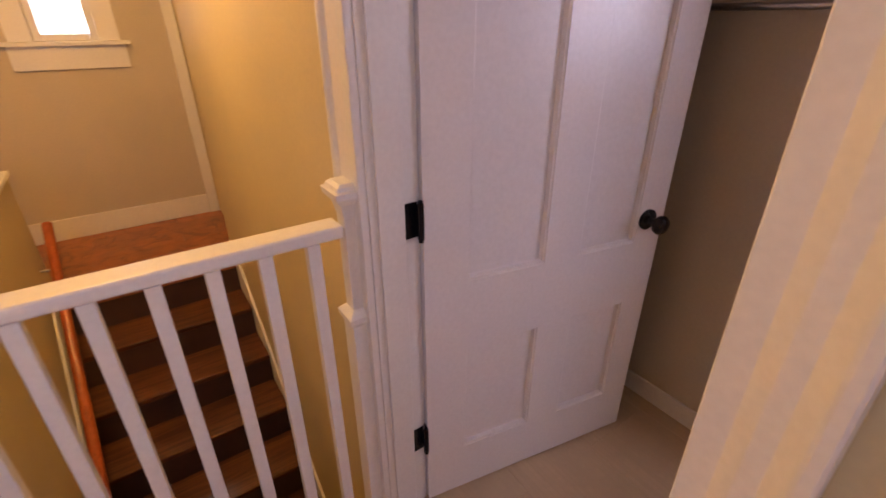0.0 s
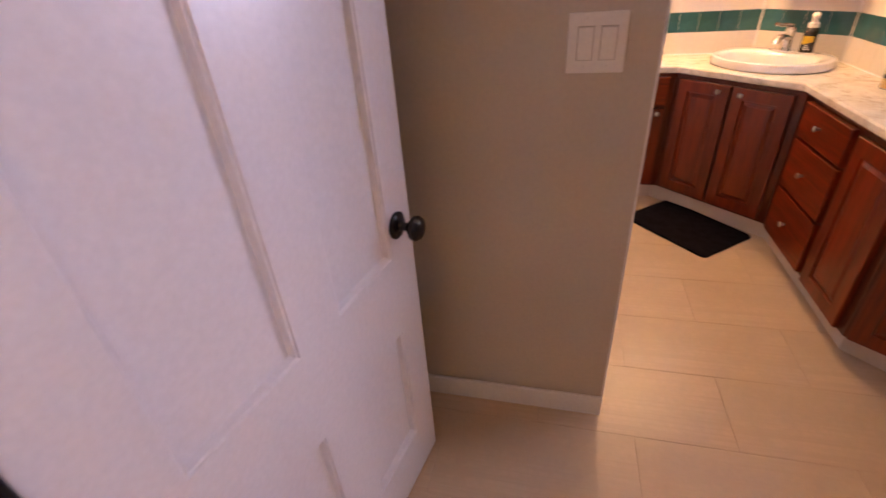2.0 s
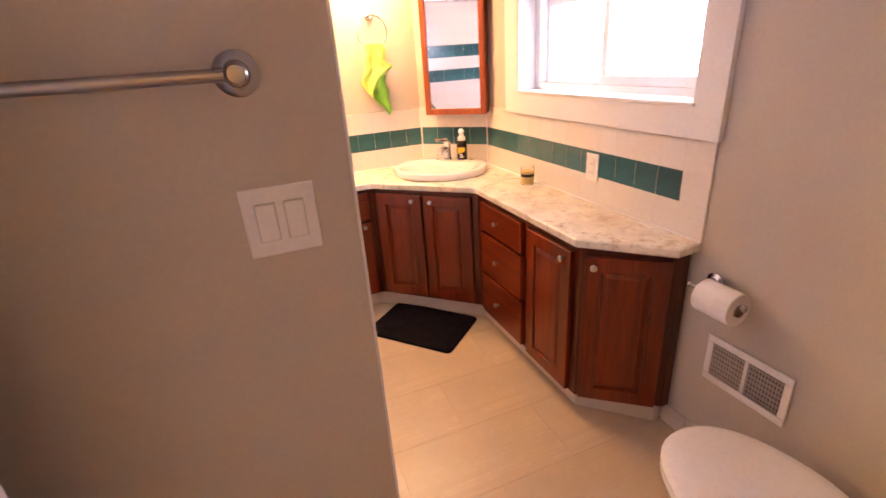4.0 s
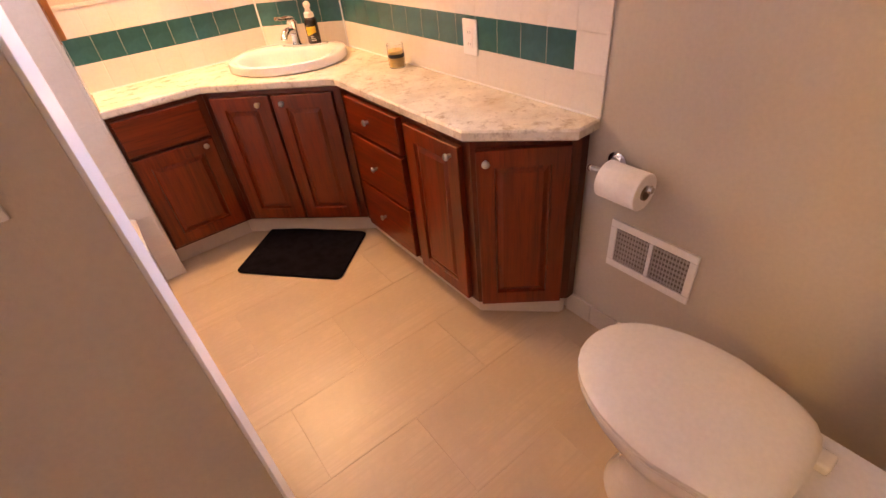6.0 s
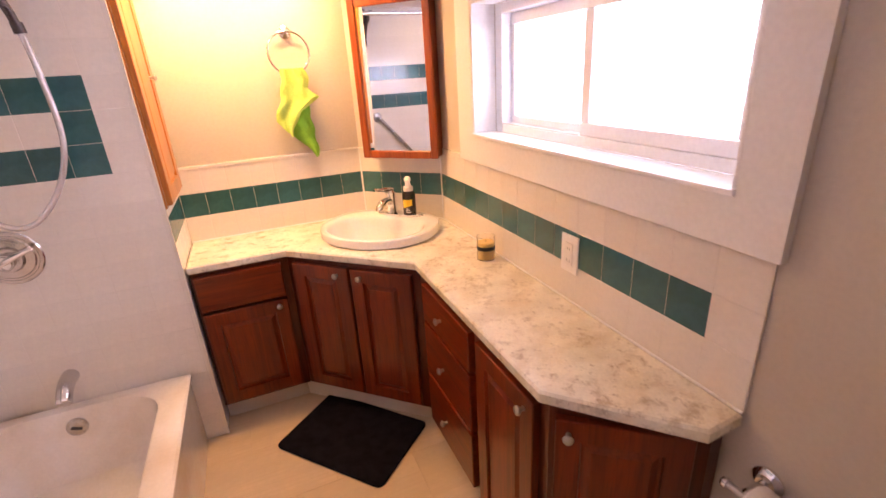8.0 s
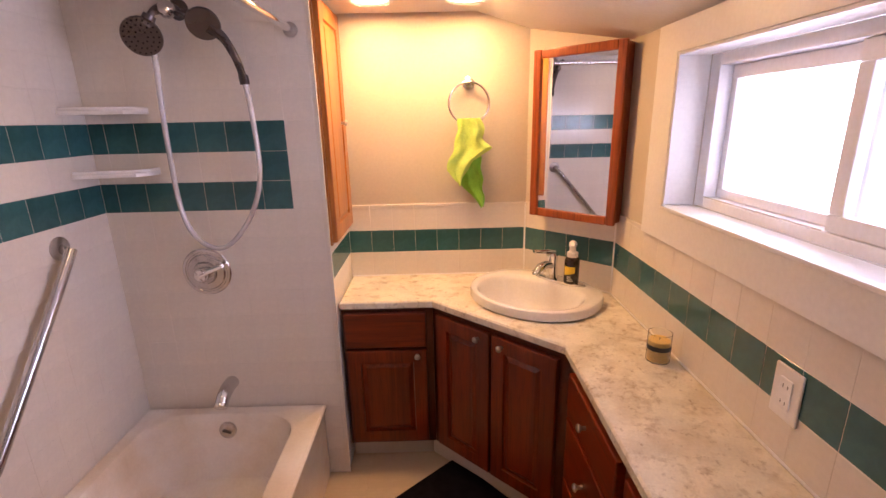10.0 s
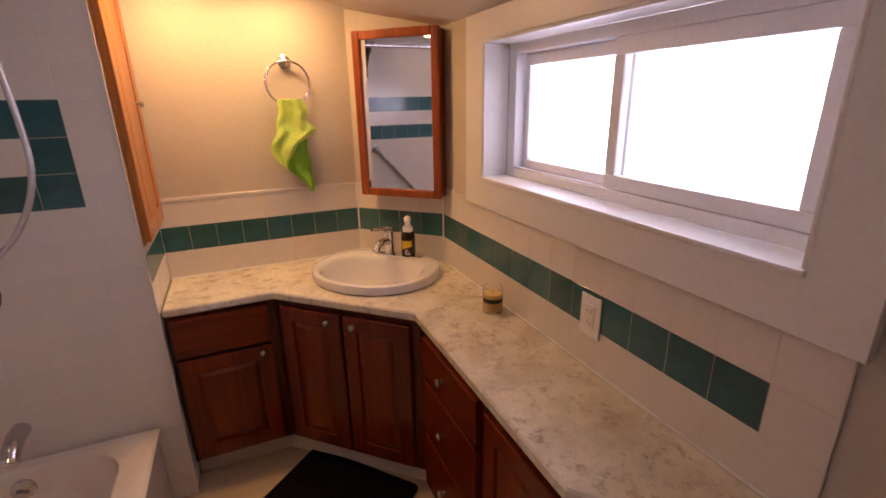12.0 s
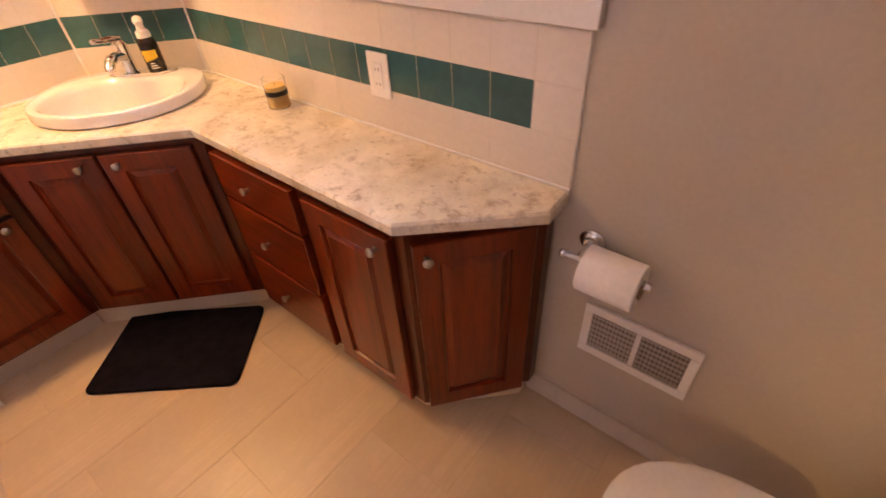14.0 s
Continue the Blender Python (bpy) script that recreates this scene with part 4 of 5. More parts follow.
sh = thing("shower_set", "dark chrome twin shower head with hand shower and hose", "shower")
part("wall_flange", lathe([(0.0, 0.0), (0.034, 0.0), (0.032, 0.006), (0.014, 0.012), (0.0, 0.012)], 26), DARKMETAL, sh, smooth=True, m=pose(-1.565, TUB_WALL - 0.0005, 1.868, 90, 0, 0))
part("arm", tube(spline([(-1.565, TUB_WALL - 0.01, 1.868), (-1.57, 1.27, 1.868), (-1.585, 1.23, 1.850), (-1.598, 1.215, 1.828)], 5), 0.011, 12), DARKMETAL, sh, smooth=True)
head = part("fixed_head", lathe([(0.0, 0.0), (0.058, 0.0), (0.060, 0.006), (0.057, 0.016), (0.040, 0.028), (0.018, 0.042), (0.014, 0.06), (0.0, 0.062)], 32), DARKMETAL, sh, smooth=True, m=look((-1.630, 1.205, 1.766), (-1.30, 0.0, 1.25)))
for rr, cnt in ((0.018, 8), (0.034, 14), (0.049, 20)):
    bm = bmesh.new()
    for i in range(cnt):
        a = 2 * math.pi * i / cnt
        x, y = rr * math.cos(a), rr * math.sin(a)
        box(bm, x - 0.002, x + 0.002, y - 0.002, y + 0.002, -0.003, 0.001)
    part("nozzle_ring", bm, RUBBER, head)
part("diverter", tube([(-1.598, 1.215, 1.830), (-1.615, 1.212, 1.80)], [0.019, 0.022], 16), DARKMETAL, sh, smooth=True)
part("holder_arm", tube(spline([(-1.60, 1.222, 1.838), (-1.545, 1.232, 1.842), (-1.465, 1.232, 1.812)], 5), 0.009, 12), DARKMETAL, sh, smooth=True)
part("bracket_knob", lathe([(0.0, -0.022), (0.016, -0.020), (0.025, -0.010), (0.027, 0.0), (0.025, 0.010), (0.016, 0.020), (0.0, 0.022)], 24), SATIN, sh, smooth=True, m=pose(-1.548, 1.222, 1.846, 90, 0, 0))
hh = part("hand_shower", lathe([(0.0, 0.0), (0.050, 0.0), (0.052, 0.006), (0.049, 0.016), (0.032, 0.026), (0.0, 0.030)], 32), DARKMETAL, sh, smooth=True, m=look((-1.437, 1.21, 1.798), (-1.25, 0.2, 1.05)))
part("handle", tube(spline([(-1.425, 1.225, 1.795), (-1.392, 1.245, 1.762), (-1.368, 1.265, 1.70), (-1.358, 1.275, 1.645)], 5), [0.020, 0.019, 0.018, 0.017, 0.016, 0.015, 0.014, 0.014, 0.0135, 0.013, 0.013, 0.013, 0.0125, 0.012, 0.012, 0.012], 14), DARKMETAL, sh, smooth=True)
part("hose_nut", tube([(-1.358, 1.275, 1.655), (-1.356, 1.277, 1.625)], 0.016, 12), DARKMETAL, sh, smooth=True)
part("hose", tube(spline([(-1.618, 1.225, 1.775), (-1.625, 1.25, 1.72), (-1.651, 1.28, 1.463), (-1.642, 1.28, 1.19), (-1.585, 1.28, 1.078), (-1.499, 1.28, 1.064), (-1.402, 1.28, 1.168), (-1.346, 1.28, 1.32), (-1.347, 1.28, 1.524), (-1.356, 1.278, 1.63)], 7), 0.0092, 12), HOSE, sh, "pale ribbed shower hose", True)

for z, xr in ((1.345, -1.722), (1.553, -1.725)):
    sd = thing("soap_shelf", "white ceramic soap shelf in the tiled shower corner", "soap dish", pose(0, 0, z), group="shower corner shelves")
    part("shelf", prism([(W_WALL, TUB_WALL - 0.001), (xr, TUB_WALL - 0.001), (xr, 1.275), (xr - 0.03, 1.235), (W_WALL + 0.03, 1.205), (W_WALL, 1.205)], -0.016, 0.0, 0.005), CERAMIC, sd, smooth=True)
    part("lip", tube([(xr - 0.004, TUB_WALL - 0.004, 0.002), (xr - 0.004, 1.277, 0.002), (xr - 0.032, 1.239, 0.002), (W_WALL + 0.03, 1.209, 0.002), (W_WALL + 0.006, 1.209, 0.002)], 0.007, 10), CERAMIC, sd, smooth=True)

gb = thing("grab_bar", "slanting chrome grab bar on the tiled wall by the bathtub", "grab bar")
GA, GB = Vector((W_WALL + 0.045, 1.065, 1.10)), Vector((W_WALL + 0.045, 0.665, 0.635))
part("bar", tube(spline([(W_WALL + 0.006, GA.y + 0.02, GA.z + 0.02), GA + Vector((-0.01, 0.008, 0.008)), GA - (GA - GB) * 0.05, GB + (GA - GB) * 0.05, GB + Vector((-0.01, -0.008, -0.008)), (W_WALL + 0.006, GB.y - 0.02, GB.z - 0.02)], 6), 0.0155, 16), SATIN, gb, smooth=True)
for q, s in ((GA, 0.02), (GB, -0.02)):
    part("flange", lathe([(0.0, 0.0), (0.040, 0.0), (0.039, 0.005), (0.024, 0.010), (0.0, 0.011)], 26), NICKEL, gb, smooth=True, m=pose(W_WALL + 0.0005, q.y + s, q.z + s, 0, 90, 0))

rod = thing("curtain_rod", "plain metal shower curtain rod over the bathtub edge", "curtain rod")
part("rod", tube([(-1.2, TUB_WALL - 0.001, 1.80), (-1.2, SW1 + 0.001, 1.80)], 0.0125, 16), CHROME, rod, smooth=True)
for yy, a in ((TUB_WALL - 0.0005, 90), (SW1 + 0.0005, -90)):
    part("end_cap", lathe([(0.0, 0.0), (0.024, 0.0), (0.023, 0.012), (0.016, 0.018), (0.0, 0.019)], 22), NICKEL, rod, smooth=True, m=pose(-1.2, yy, 1.80, a, 0, 0))

# ---- toilet ----
def egg(a, front, back, n=40, e=2.0):
    """An oval seen from above: half width a, reaching front ahead and back behind, flat at the rear."""
    pts = []
    for i in range(n):
        t = 2 * math.pi * i / n
        c, s = math.cos(t), math.sin(t)
        if s >= 0:
            r = (abs(c) ** 2.2 + abs(s) ** 2.2) ** (-1 / 2.2)
            pts.append((a * r * c, front * r * s))
        else:
            r = (abs(c) ** 4 + abs(s) ** 4) ** -0.25
            pts.append((a * (0.80 + 0.20 * (1 - abs(s))) * r * c if abs(s) > 0.0 else a * c, back * r * s))
    return pts


to = thing("toilet", "white ceramic toilet with the lid closed", "toilet", pose(-0.376, -0.693, 0))
part("bowl", loft([R3(egg(0.128, 0.155, 0.20), 0.0), R3(egg(0.124, 0.150, 0.20), 0.02), R3(egg(0.108, 0.125, 0.20), 0.10), R3(egg(0.11, 0.14, 0.20), 0.20), R3(egg(0.155, 0.22, 0.19), 0.30), R3(egg(0.178, 0.262, 0.185), 0.355), R3(egg(0.180, 0.268, 0.185), 0.378)], cap0=True), CERAMIC, to, smooth=True)
part("pedestal_back", loft([R3(rrect(-0.11, 0.11, -0.55, -0.10, 0.04), 0.0), R3(rrect(-0.10, 0.10, -0.55, -0.10, 0.04), 0.25), R3(rrect(-0.14, 0.14, -0.57, -0.12, 0.04), 0.36), R3(rrect(-0.15, 0.15, -0.57, -0.12, 0.04), 0.375)], cap0=True), CERAMIC, to, smooth=True)
part("seat", loft([R3(egg(0.180, 0.272, 0.175), 0.379), R3(egg(0.184, 0.277, 0.178), 0.384), R3(egg(0.184, 0.277, 0.178), 0.393), R3(egg(0.180, 0.272, 0.175), 0.397)], cap0=True), SEAT, to, smooth=True)
part("lid", loft([R3(egg(0.180, 0.270, 0.192), 0.398), R3(egg(0.185, 0.278, 0.198), 0.402), R3(egg(0.185, 0.278, 0.198), 0.411), R3(egg(0.181, 0.273, 0.194), 0.415), R3(egg(0.172, 0.262, 0.187), 0.420), R3(egg(0.140, 0.215, 0.15), 0.4265), R3(egg(0.08, 0.12, 0.09), 0.431), R3(egg(0.02, 0.03, 0.025), 0.4325)], cap0=True), SEAT, to, smooth=True)
for dx in (-0.075, 0.075):
    part("lid_hinge", boxed(dx - 0.022, dx + 0.022, -0.222, -0.180, 0.376, 0.404, bevel=0.008, seg=3), SEAT, to, smooth=True)
    part("bolt_cap", lathe([(0.0, 0.012), (0.012, 0.008), (0.015, 0.0), (0.0, 0.0)], 16), SEAT, to, smooth=True, m=pose(dx * 1.5, -0.12, 0.001))
part("tank", loft([R3(rrect(-0.20, 0.20, -0.575, -0.40, 0.035), 0.376), R3(rrect(-0.225, 0.225, -0.578, -0.385, 0.035), 0.70)], cap0=True), CERAMIC, to, smooth=True)
part("tank_lid", loft([R3(rrect(-0.235, 0.235, -0.582, -0.375, 0.035), 0.701), R3(rrect(-0.238, 0.238, -0.584, -0.372, 0.035), 0.725), R3(rrect(-0.228, 0.228, -0.576, -0.38, 0.035), 0.738)], cap0=True), CERAMIC, to, smooth=True)
part("flush_lever", tube([(-0.16, -0.383, 0.65), (-0.16, -0.37, 0.65), (-0.09, -0.366, 0.642)], 0.007, 10), CHROME, to, smooth=True)

# ---- bath mat ----
u, v = Vector((-0.323, 0.99)) - Vector((-0.666, 1.388)), Vector((-0.937, 1.157)) - Vector((-0.666, 1.388))
U, V = u.length + 0.010, v.length + 0.018
mat_o = pose(-0.666, 1.388, 0.0, 0, 0, math.degrees(math.atan2(u.y, u.x)))
tagged(part("bath_mat", loft([R3(rrect(0, U, -V, 0, 0.03), 0.001), R3(rrect(-0.002, U + 0.002, -V - 0.002, 0.002, 0.032), 0.006), R3(rrect(0.004, U - 0.004, -V + 0.004, -0.004, 0.028), 0.012)], cap0=True), RUBBER, m=mat_o), "black rectangular bath mat with rounded corners on the floor", "bath mat")

# ---- bathroom door ----
HX, HY, LEAF = -1.808, -1.256, 0.7645
dr = thing("door_1", "white painted four-panel door standing open", "door", pose(HX, HY, 0, 0, 0, math.degrees(math.atan2(0.7515, 0.1400))), kind="structure")
DT = 0.036


def door_leaf():
    """Leaf along x, its seen face at y 0 and its back at +DT, with four sunk moulded panels on both faces."""
    pans = [(0.118, 0.350, 0.19, 0.572), (0.465, 0.667, 0.19, 0.572), (0.118, 0.350, 0.782, 1.84), (0.465, 0.667, 0.782, 1.84)]
    bm = holed("y", 0.0, DT, 0.0, LEAF, 0.012, 1.975, pans)
    out = bmesh.new()
    for a, b, c, d in pans:
        for s, y in ((1, 0.0), (-1, DT)):
            rect = lambda i, dep: [(x, y + s * dep, z) for x, z in ((a + i, c + i), (b - i, c + i), (b - i, d - i), (a + i, d - i))]
            loft([rect(0, 0.0), rect(0.002, 0.003), rect(0.006, 0.004), rect(0.009, 0.0165), rect(0.013, 0.017)], out)
    return bm, out


leaf, panels = door_leaf()
lf = part("leaf", leaf, DOORPAINT, dr)
part("panels", panels, DOORPAINT, lf)
for s, y in ((1, -0.001), (-1, DT + 0.001)):
    kn = part("door_knob", lathe([(0.0, 0.0), (0.031, 0.0), (0.031, 0.005), (0.024, 0.010), (0.012, 0.013), (0.0095, 0.020), (0.010, 0.030), (0.018, 0.036), (0.0265, 0.043), (0.028, 0.052), (0.023, 0.061), (0.012, 0.066), (0.0, 0.067)], 30), BLACKIRON, dr, "round black knob", True, pose(0.700, y, 0.852, 90 if s > 0 else -90, 0, 0))
HINGES = (0.278, 0.968, 1.68)
for z in HINGES:
    h = part("hinge", tube([(-0.008, -0.006, z - 0.043), (-0.008, -0.006, z + 0.043)], 0.0075, 12), BLACKIRON, dr, "black butt hinge", True)
    part("leaf_plate", boxed(-0.004, -0.001, 0.0, 0.03, z - 0.043, z + 0.043), BLACKIRON, h)
    for e in (-0.047, 0.047):
        part("finial", lathe([(0.0, -0.005), (0.006, -0.003), (0.006, 0.003), (0.0, 0.006)], 10), BLACKIRON, h, smooth=True, m=pose(-0.008, -0.006, z + e))

# door frame: linings, stops and casings
JL, JR, JT = -1.824, -1.112, 1.99
df = thing("door_frame", "white painted wooden door frame with moulded casing", "door frame", kind="structure")
for nm, a in (("jamb", (-1.849, JL, -1.38, -1.262, 0, JT)), ("jamb", (JR, -1.075, -1.38, -1.262, 0, JT)), ("head", (-1.85, -1.075, -1.38, -1.262, JT + 0.0005, 2.0)),
              ("stop", (JL + 0.0005, JL + 0.010, -1.362, -1.2985, 0, JT - 0.001)), ("stop", (JR - 0.012, JR - 0.0005, -1.340, -1.318, 0, JT - 0.001))):
    part(nm, boxed(*a, bevel=0.002), TRIM, df)


def casing(inner, outer, y, s, parent, prof=None):
    """A moulded upright, thin at the opening and stepping up in two slopes to its outer edge; s is the way it faces along y."""
    w = outer - inner
    prof = prof or ((0.0, 0.0), (0.0, 0.009), (0.02, 0.011), (0.30, 0.011), (0.34, 0.013), (0.48, 0.020), (0.53, 0.0205), (0.66, 0.0215), (0.70, 0.024), (0.84, 0.033), (0.88, 0.0345), (0.97, 0.0345), (1.0, 0.032), (1.0, 0.0))
    bm = loft([[(inner + w * k, y + s * d, z) for k, d in prof] for z in (0.0, 2.09)], cap0=True)
    part("casing", bm, TRIM, parent)


FLAT = ((0.0, 0.0), (0.0, 0.016), (0.02, 0.018), (0.66, 0.018), (0.70, 0.0165), (0.75, 0.0125), (0.80, 0.0165), (0.84, 0.022), (0.90, 0.024), (0.97, 0.023), (1.0, 0.019), (1.0, 0.0))
casing(JL - 0.004, -1.945, -1.3805, -1, df, FLAT)
casing(-1.122, -1.024, -1.3805, -1, df)
casing(JL - 0.004, -1.945, -1.2635, 1, df)
casing(JR + 0.004, -0.985, -1.2635, 1, df)
for z in HINGES:
    part("hinge_plate", boxed(JL - 0.0005, JL + 0.002, -1.298, -1.2625, z - 0.043, z + 0.043), BLACKIRON, df, "black hinge plate")

# ---- baseboards ----
def board(name, x0, x1, y0, y1, h=0.085):
    structure(name, boxed(x0, x1, y0, y1, 0.0, h, bevel=0.006, seg=3), TRIM, "white painted baseboard", "baseboard")


board("baseboard_partition", -1.94, -1.1465, SW0 - 0.013, SW0 - 0.0005)
board("baseboard_west", -1.9555, -1.943, -1.262, SW0 - 0.0135)
board("baseboard_door_wall", -0.97, -0.001, -1.2635, -1.252)

# ---- landing, stairs and railing ----
st = thing("staircase", "dark brown wooden stairs going down from the landing", "stairs")
RUN, RISE, SX = 0.255, 0.19, -3.87
for i in range(8):
    z, x = -RISE * (i + 1), SX + RUN * i
    part("riser", boxed(x + 0.0, x + 0.018, -2.299, -1.376, z + 0.0005, z + RISE - 0.031), RISER, st)
    part("tread", boxed(x - 0.0, x + RUN + 0.026, -2.299, -1.376, z - 0.03, z, bevel=0.008, seg=3), TREAD, st)
bm = bmesh.new()
loft([[(x, y, z) for x, z in ((SX - 0.05, 0.13), (SX - 0.05, -0.32), (-1.93, -0.32 - 1.94 * RISE / RUN), (-1.93, -0.02 - 1.94 * RISE / RUN), (SX + 0.03, 0.11))] for y in (-1.389, -1.3758)], bm, cap0=True)
part("skirt_board", bm, TRIM, st, "white skirt board")
bm = bmesh.new()
loft([[(x, y, z) for x, z in ((SX - 0.05, 0.13), (SX - 0.05, -0.32), (-1.93, -0.32 - 1.94 * RISE / RUN), (-1.93, -0.02 - 1.94 * RISE / RUN), (SX + 0.03, 0.11))] for y in (-2.2992, -2.286)], bm, cap0=True)
part("skirt_board", bm, TRIM, st, "white skirt board")
landing = structure("floor_landing", boxed(-4.9, SX, -3.4, -1.275, -0.2, -0.016), RISER, "reddish wooden landing floor", "floor")
part("nosing", boxed(SX - 0.05, SX + 0.026, -2.299, -1.376, -0.030, 0.0, bevel=0.008), PLANK, landing)
pl = 0
x = -4.9
while x < SX - 0.06:
    w = min(0.125, SX - 0.052 - x)
    yy = -3.4 + 0.37 * ((pl * 7) % 3)
    ends = [-3.4] + [e for e in (yy + 0.9 * k for k in range(1, 4)) if e < -1.45] + [-1.276]
    for a, b in zip(ends, ends[1:]):
        part("plank", boxed(x + 0.001, x + w - 0.001, a + 0.001, b - 0.001, -0.0155, 0.0), PLANK, landing)
    x, pl = x + 0.125, pl + 1
structure("baseboard_landing", boxed(-4.8995, -4.884, -3.39, -1.349, 0.0005, 0.15, bevel=0.005), TRIM, "white painted baseboard on the landing", "baseboard")
structure("trim_landing_corner", boxed(-4.8995, -4.875, -1.348, -1.277, 0.0005, 2.4, bevel=0.004), TRIM, "white corner casing board on the landing", "trim")
lw = thing("window_2", "small white-cased landing window", "window", kind="structure")
for nm, a in (("casing", (-4.8995, -4.878, -1.74, -1.625, 1.262, 2.12)), ("casing", (-4.8995, -4.878, -2.19, -2.07, 1.262, 2.12)), ("casing", (-4.8995, -4.8785, -2.069, -1.741, 2.02, 2.12)), ("window_sill", (-4.97, -4.845, -2.24, -1.575, 1.238, 1.2615)), ("apron", (-4.8995, -4.88, -2.21, -1.605, 1.10, 1.2375)),
              ("window_frame", (-4.99, -4.95, -2.0695, -2.03, 1.2625, 2.0195)), ("window_frame", (-4.99, -4.95, -1.78, -1.7405, 1.2625, 2.0195)), ("window_frame", (-4.99, -4.95, -2.0295, -1.7805, 1.2625, 1.30))):
    part(nm, boxed(*a, bevel=0.003), TRIM, lw)
pn = part("pane", boxed(-4.974, -4.97, -2.03, -1.78, 1.30, 2.02), CLEAR, lw)
pn.visible_shadow = False
structure("backdrop_landing", boxed(-5.6, -5.59, -3.2, -0.6, 0.6, 2.8), SKYGLOW, "bright overcast sky outside the landing window", "backdrop")

hr = thing("handrail", "varnished reddish wooden handrail on the low stair wall", "handrail")
ra, rb = Vector((-4.06, -2.225, 0.40)), Vector((-2.0, -2.225, -1.10))
part("rail", tube([ra, rb], 0.024, 14), RAILWOOD, hr, smooth=True)
for k in (0.08, 0.5, 0.9):
    p = ra.lerp(rb, k)
    part("bracket", tube(spline([(p.x, -2.2995, p.z - 0.07), (p.x, -2.25, p.z - 0.07), p + Vector((0, 0, -0.02))], 4), 0.007, 10), NICKEL, hr, smooth=True)

RX = -1.876
gr = thing("stair_railing", "white painted stair railing with square balusters", "railing")
part("handrail", boxed(RX - 0.032, RX + 0.032, -2.28, -1.43, 0.958, 0.986, bevel=0.008, seg=3), TRIM, gr)
part("fillet", boxed(RX - 0.012, RX + 0.012, -2.28, -1.43, 0.950, 0.9575), TRIM, gr)
part("base_rail", boxed(RX - 0.03, RX + 0.03, -2.28, -1.43, 0.0, 0.03, bevel=0.004), TRIM, gr)
bal = mesh_of("baluster", boxed(-0.0138, 0.0138, -0.0138, 0.0138, 0.0305, 0.9495, bevel=0.002), TRIM)
for k in range(8):
    b = new("baluster", bal)
    b.parent = gr
    b.matrix_basis = pose(RX, -1.493 - 0.0985 * k, 0)
nw = thing("newel_post", "white half newel post with moulded cap at the casing", "newel post", pose(RX, -1.4025, 0))
part("post", boxed(-0.021, 0.021, -0.021, 0.0165, 0.0, 1.022, bevel=0.003), TRIM, nw)
part("lower_sleeve", boxed(-0.029, 0.029, -0.029, 0.0205, 0.0, 0.72, bevel=0.003), TRIM, nw)
part("sleeve_moulding", loft([R3(rrect(-0.030, 0.030, -0.030, 0.0203, 0.003, 3), 0.7205), R3(rrect(-0.038, 0.038, -0.038, 0.0203, 0.003, 3), 0.735), R3(rrect(-0.038, 0.038, -0.038, 0.0203, 0.003, 3), 0.748), R3(rrect(-0.022, 0.022, -0.022, 0.0203, 0.003, 3), 0.764)], cap0=True), TRIM, nw)
part("cap", loft([R3(rrect(-0.022, 0.022, -0.022, 0.0203, 0.003, 3), 1.0), R3(rrect(-0.028, 0.028, -0.028, 0.0203, 0.003, 3), 1.028), R3(rrect(-0.041, 0.041, -0.041, 0.0203, 0.003, 3), 1.044), R3(rrect(-0.043, 0.043, -0.043, 0.0203, 0.003, 3), 1.058), R3(rrect(-0.036, 0.036, -0.036, 0.0203, 0.003, 3), 1.060), R3(rrect(-0.034, 0.034, -0.034, 0.0203, 0.003, 3), 1.068), R3(rrect(-0.026, 0.026, -0.026, 0.0203, 0.003, 3), 1.074)], cap0=True), TRIM, nw)

# stairwell ceiling light
sl = thing("stair_light", "round flush ceiling light over the stairs", "ceiling light", pose(-3.0, -1.95, 2.42))
part("base", lathe([(0.0, 0.0), (0.13, 0.0), (0.13, -0.03), (0.0, -0.03)], 30), NICKEL, sl, smooth=True)
part("shade", lathe([(0.12, -0.031), (0.11, -0.07), (0.07, -0.10), (0.0, -0.11)], 30), glow("lit_shade", (1.0, 0.7, 0.35), 3.0), sl, "glowing glass shade", True)

# ---- tiles, piece by piece ----
GAP = 0.0019
tile_meshes = {}


def tile_mesh(w, h, t, mat, name="tile"):
    key = (round(w, 4), round(h, 4), round(t, 4), mat.name, GAP)
    if key not in tile_meshes:
        c = 0.0008
        gap = 0.0007 if mat is TEAL else GAP
        a, b = w / 2 - gap / 2, h / 2 - gap / 2
        bm = bmesh.new()
        vs = [[bm.verts.new((x * (a - i), y, z * (b - i))) for x, z in ((-1, -1), (1, -1), (1, 1), (-1, 1))] for i, y in ((0, 0.0), (0, -t + c), (c, -t))]
        for p, q in zip(vs, vs[1:]):
            for k in range(4):
                bm.faces.new((p[k], p[(k + 1) % 4], q[(k + 1) % 4], q[k]))
        bm.faces.new(vs[2])
        tile_meshes[key] = mesh_of(name, bm, mat)
    return tile_meshes[key]


def lay(parent, m, u0, u1, z0, z1, teal, t=0.006, plain=None):
    ob = new("tile", tile_mesh(u1 - u0, z1 - z0, t, TEAL if teal else plain or TILE))
    ob.parent = parent
    ob.matrix_basis = m @ pose((u0 + u1) / 2, 0, (z0 + z1) / 2)


def bed(name, m, u0, u1, z0, z1, label):
    """The grout bed behind a field of tiles."""
    ob = tagged(part(name, boxed(u0, u1, -0.0054, 0.0, z0, z1), GROUT), label, "tiling", kind="structure")
    ob.matrix_basis = m
    return ob


ROWS3 = ((COUNTER + 0.002, 0.902), (0.902, 1.007), (1.007, 1.112))
